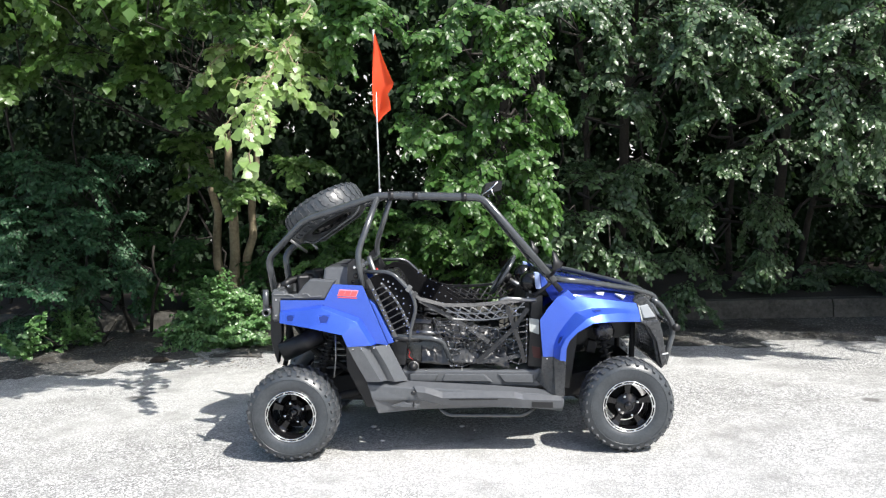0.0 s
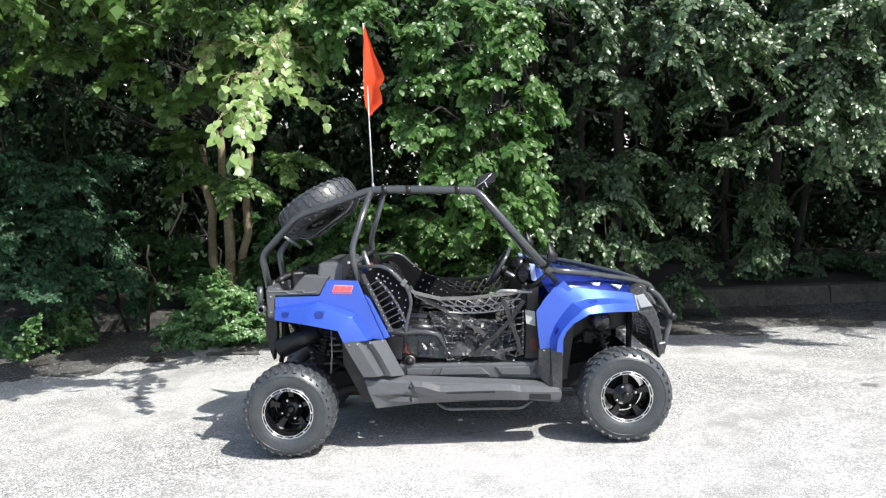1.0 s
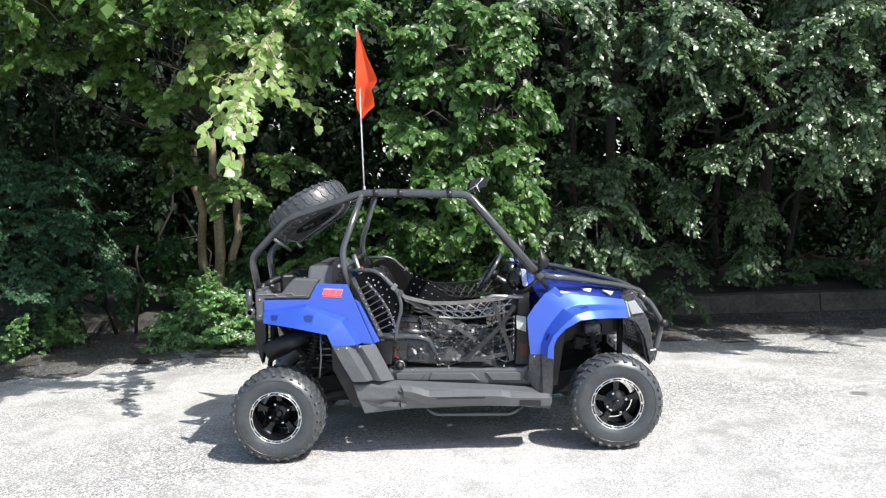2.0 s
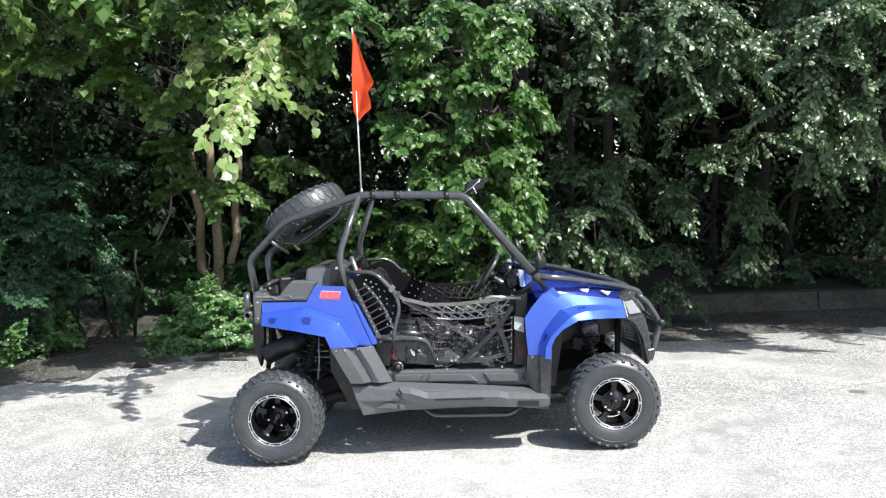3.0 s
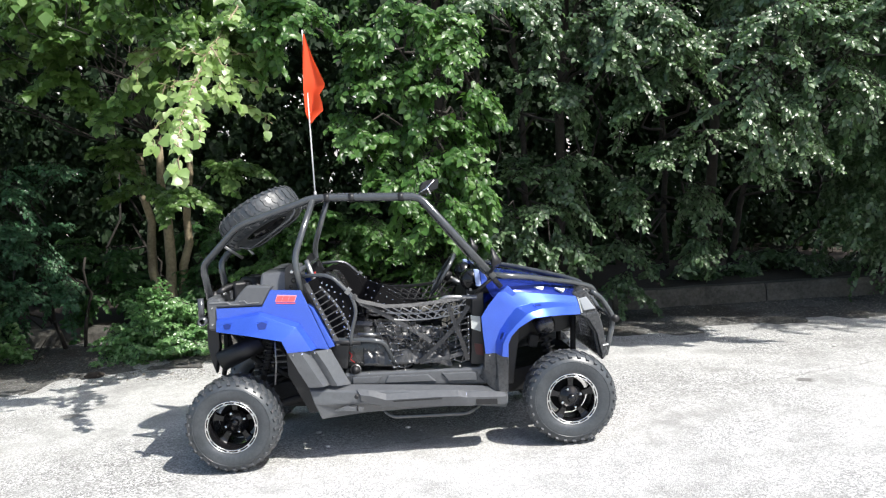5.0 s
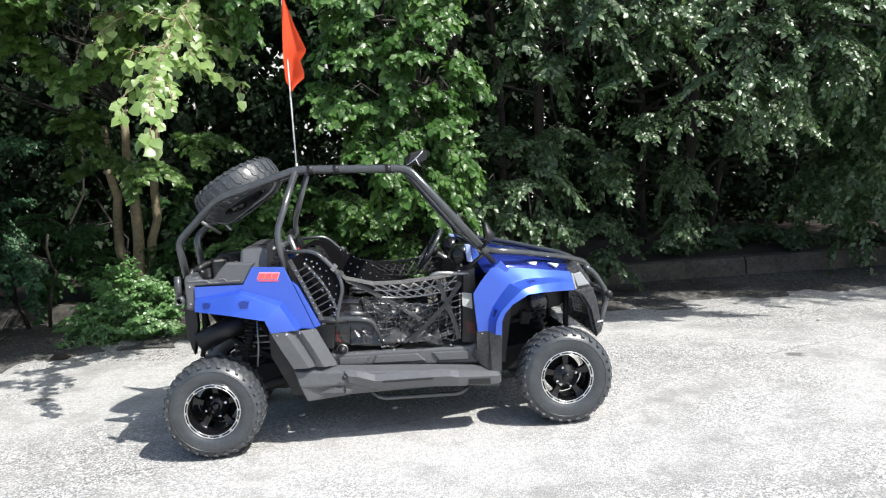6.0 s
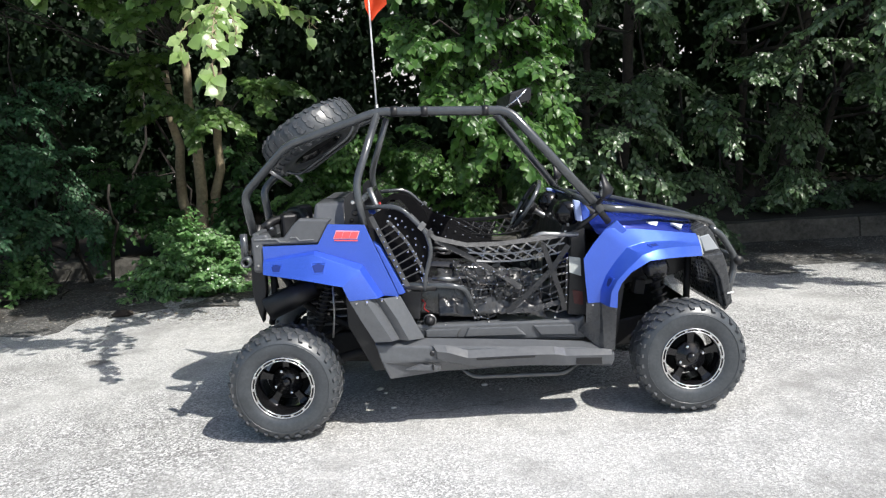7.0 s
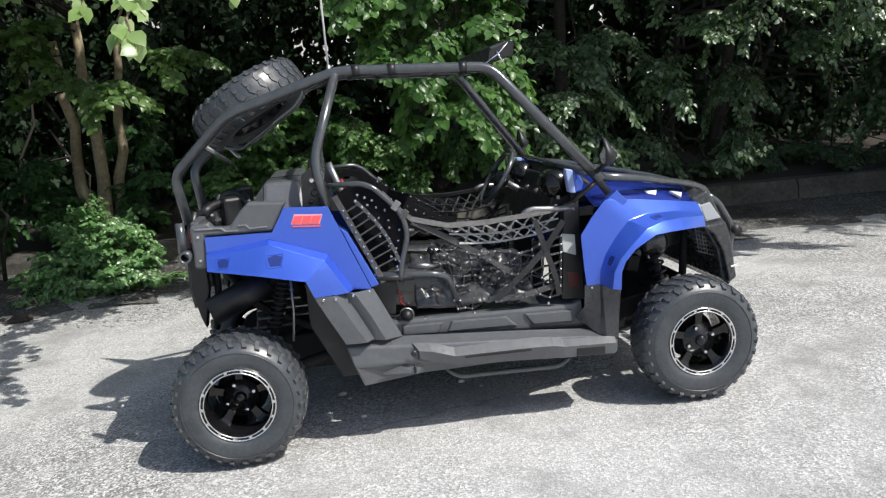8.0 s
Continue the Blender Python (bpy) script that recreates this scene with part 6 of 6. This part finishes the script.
        part("net_strap", bm, MAT_WEB, car, "dark harness strap")
    bk = block("strap_buckle", (.024, .006, .036), (-.243, s * .522, .885), MAT_STEEL, "bright steel strap buckle", (0, 40, 0), 0.002)
    block("buckle_tongue", (.02, .006, .036), (-.215, s * .522, .85), MAT_WEB_GREY, "grey strap end", (0, 40, 0), 0.002)
    pipe("dash_handle", [(.225, s * .485, .80), (.26, s * .49, .815), (.42, s * .50, .80)], 0.01, MAT_STEEL, "bare metal dash handle", 0.02)
# black mesh cloth closes the rear half of the far door net
bm = bmesh.new()
skin(bm, [[(-.29, .925, .50), (-.17, .828, .50), (.0, .775, .495), (.15, .765, .49)], [(-.25, .78, .49), (-.14, .74, .48), (.0, .70, .47), (.12, .70, .47)], [(-.23, .62, .47), (-.12, .60, .45), (.0, .59, .44), (.10, .60, .44)]], 1, 3, 4)
cloth = part("net_cloth", bm, MAT_MESH, car, "black mesh cloth with bright rivets", thick=0.002)
bm = bmesh.new()
for k in range(30):
    u, v = (k % 10) / 10 + 0.05 * (k // 10 % 2), k // 10
    rivet(bm, Vector((-.25 + .38 * u, .482 - .012 * v, .885 - .14 * min(1, u * 1.6) - .055 * v)), -1)
tagged(part("rivet_field", bm, MAT_CHROME, cloth, "small bright rivets"), kind="stuff")
# crumpled black covers slumped over the seats and down to the sill
for s in (-1, 1):
    bm = bmesh.new()
    grid = []
    for j in range(31):
        v = j / 30
        row = []
        for i in range(59):
            u = i / 58
            x = -.20 + .42 * u + .05 * v * u
            o = .26 + .175 * v ** 0.8
            z = .655 - .03 * v - .14 * v ** 2.4 - .05 * max(0, u - .65) * (1 + v)
            p = Vector((x * 13, o * 13 + s * 3, z * 13))
            fold = 1 - abs(noise.noise(p)) * 2.2
            crease = 1 - abs(noise.noise(p * 2.3 + Vector((4, 1, 7)))) * 2.2
            d = (.022 * fold + .012 * crease) * (1 - .35 * v)
            row.append(bm.verts.new((x + .3 * d, s * (o + .6 * d), z + .75 * d - .02)))
        grid.append(row)
    for a, b in zip(grid, grid[1:]):
        for i in range(58):
            bm.faces.new((a[i], a[i + 1], b[i + 1], b[i]))
    part("seat_cover", bm, MAT_COVER, car, "crumpled glossy black cover over the seat", smooth=True, thick=0.002)
# slack webbing folded on the seats and sill
r = random.Random(9)
for k in range(34):
    s = -1 if k < 26 else 1
    x = r.uniform(-.1, .22)
    o = r.uniform(.24, .45)
    z = .665 - max(0, x - .02) * .75 - max(0, o - .38) * .8 + r.uniform(-.01, .02)
    a = r.uniform(0, math.pi)
    d = Vector((math.cos(a), math.sin(a) * 0.7, r.uniform(-.6, .2))) * r.uniform(.025, .07)
    c = Vector((x, s * o, z))
    bm = bmesh.new()
    webbing(bm, [c - d, c - d * .3 + Vector((0, 0, .012)), c + d * .3 + Vector((0, 0, .008)), c + d], r.uniform(.014, .026), (r.uniform(-.5, .5), s * r.uniform(.2, .9), 1))
    part("slack_strap", bm, MAT_VINYL if k % 4 else MAT_WEB, car)

# dash, wheel and lever
slab("dash_hull", [(.45, .80), (.445, .90), (.47, .925), (.535, .88), (.56, .80)], -.36, .36, MAT_BLACK, "black moulded dash hood", 0, 0.012)
slab("dash_panel", [(.35, .70), (.375, .82), (.425, .90), (.44, .90), (.47, .70)], -.34, .34, MAT_BLACK, "black instrument panel", 0, 0.01)
for y in (-.1, .06, .26):
    block("dash_switch", (.015, .03, .025), (.385, y, .83), MAT_STEEL, "", (0, -30, 0), 0.003)
for s in (-1, 1):
    slab("dash_wing", [(.448, .937), (.474, .915), (.492, .885), (.482, .848), (.456, .846)], s * .36, s * .415, MAT_BLUE, "glossy blue dash wing", 0.06, 0.006)
    # Pale tone stands for sky mirrored in the wing's blue.
    slab("wing_face", [(.419, .942), (.447, .937), (.455, .846), (.428, .852)], s * .385, s * .422, MAT_SKY_SHEEN_BLUE, "dash wing face, paled for the sky it mirrors", 0, 0.004)
    part("dash_hump", lathe(bmesh.new(), [(0.0, s * .20), (0.045, s * .21), (0.058, s * .24), (0.058, s * .33), (0.045, s * .355), (0.0, s * .36)], 20, Matrix.Translation((.41, 0, .875))), MAT_RIM, car, "glossy black rounded dash hump", smooth=True)
    for k, (x, z) in enumerate(((.40, .83), (.385, .80), (.42, .80), (.435, .86))):
        block("dash_switch", (.012, .006, .014), (x, s * (.365 + .01 * k), z), MAT_CHROME if k % 2 else MAT_STEEL, "", (0, 20 * k, 0), 0.002)
axis = Vector((-.83, 0, .55)).normalized()
u, v = Vector((0, 1, 0)), Vector((.55, 0, .83))
hub = Vector((.28, .2, .877))
bm = bmesh.new()
n, k = 28, 8
rings = []
for i in range(n):
    a = 2 * math.pi * i / n
    d = u * math.cos(a) + v * math.sin(a)
    rings.append([bm.verts.new(hub + d * (.135 + .0125 * math.cos(2 * math.pi * j / k)) + axis * .0125 * math.sin(2 * math.pi * j / k)) for j in range(k)])
for i in range(n):
    for j in range(k):
        bm.faces.new((rings[i][j], rings[i][(j + 1) % k], rings[(i + 1) % n][(j + 1) % k], rings[(i + 1) % n][j]))
steer = part("steering_wheel", bm, MAT_TUBE, car, "black three-spoke steering wheel", smooth=True)
for a in (0.1, math.pi - 0.1, -math.pi / 2):
    d = u * math.cos(a) + v * math.sin(a)
    part("wheel_spoke", tube(bmesh.new(), [hub - axis * .02, hub + d * .135], 0.012, 8, 0), MAT_RIM, steer, smooth=True)
part("wheel_boss", tube(bmesh.new(), [hub - axis * .05, hub + axis * .005], 0.034, 14, 0), MAT_BLACK, steer, smooth=True)
pipe("steering_column", [hub - axis * .03, hub - axis * .2], 0.014, MAT_STEEL, "bare steel steering column", 0)
pipe("gear_lever", [(-.124, -.43, .60), (-.122, -.43, .68)], 0.005, MAT_RIM, bend=0, sides=8)
part("gear_knob", lathe(bmesh.new(), [(0.0, -.447), (0.012, -.443), (0.016, -.43), (0.012, -.417), (0.0, -.413)], 12, Matrix.Translation((-.122, 0, .69))), MAT_RIM, car, "glossy black gear knob", smooth=True)
for y in (.14, .24):
    block("pedal", (.015, .05, .06), (.40, y, .47), MAT_STEEL, "", (0, 30, 0), 0.004)

# ---- whip and flag
pole = pipe("flag_pole", [(-0.424, -0.06, 1.37), (-0.424, -0.06, 1.9), (-0.426, -0.06, 2.325)], 0.0042, MAT_WHITE, "thin white whip pole", 0, 8)
pipe("pole_spring", [(-0.424, -0.06, 1.375), (-0.424, -0.06, 1.42)], 0.009, MAT_STEEL, bend=0, sides=10)
bm = bmesh.new()
outline = [(0.0, 0.0, 0.008), (0.12, -0.004, 0.024), (0.3, -0.01, 0.052), (0.45, -0.014, 0.082), (0.56, -0.016, 0.104), (0.6, -0.017, 0.1), (0.68, -0.018, 0.07), (0.78, -0.018, 0.082), (0.86, -0.018, 0.084), (0.93, -0.016, 0.04), (1.0, -0.004, 0.010)]
grid = []
for t, left, right in outline:
    row = []
    for i in range(9):
        q = i / 8
        x = -0.424 + left + (right - left) * q
        y = -0.066 - 0.022 * math.sin(q * 5.5 + t * 3) * (0.3 + t)
        row.append(bm.verts.new((x, y, 2.3 - 0.475 * t - 0.03 * q * t)))
    grid.append(row)
for a, b in zip(grid, grid[1:]):
    for i in range(8):
        bm.faces.new((a[i], a[i + 1], b[i + 1], b[i]))
part("flag", bm, MAT_FLAG, pole, "orange-red safety flag hanging limp", smooth=True)
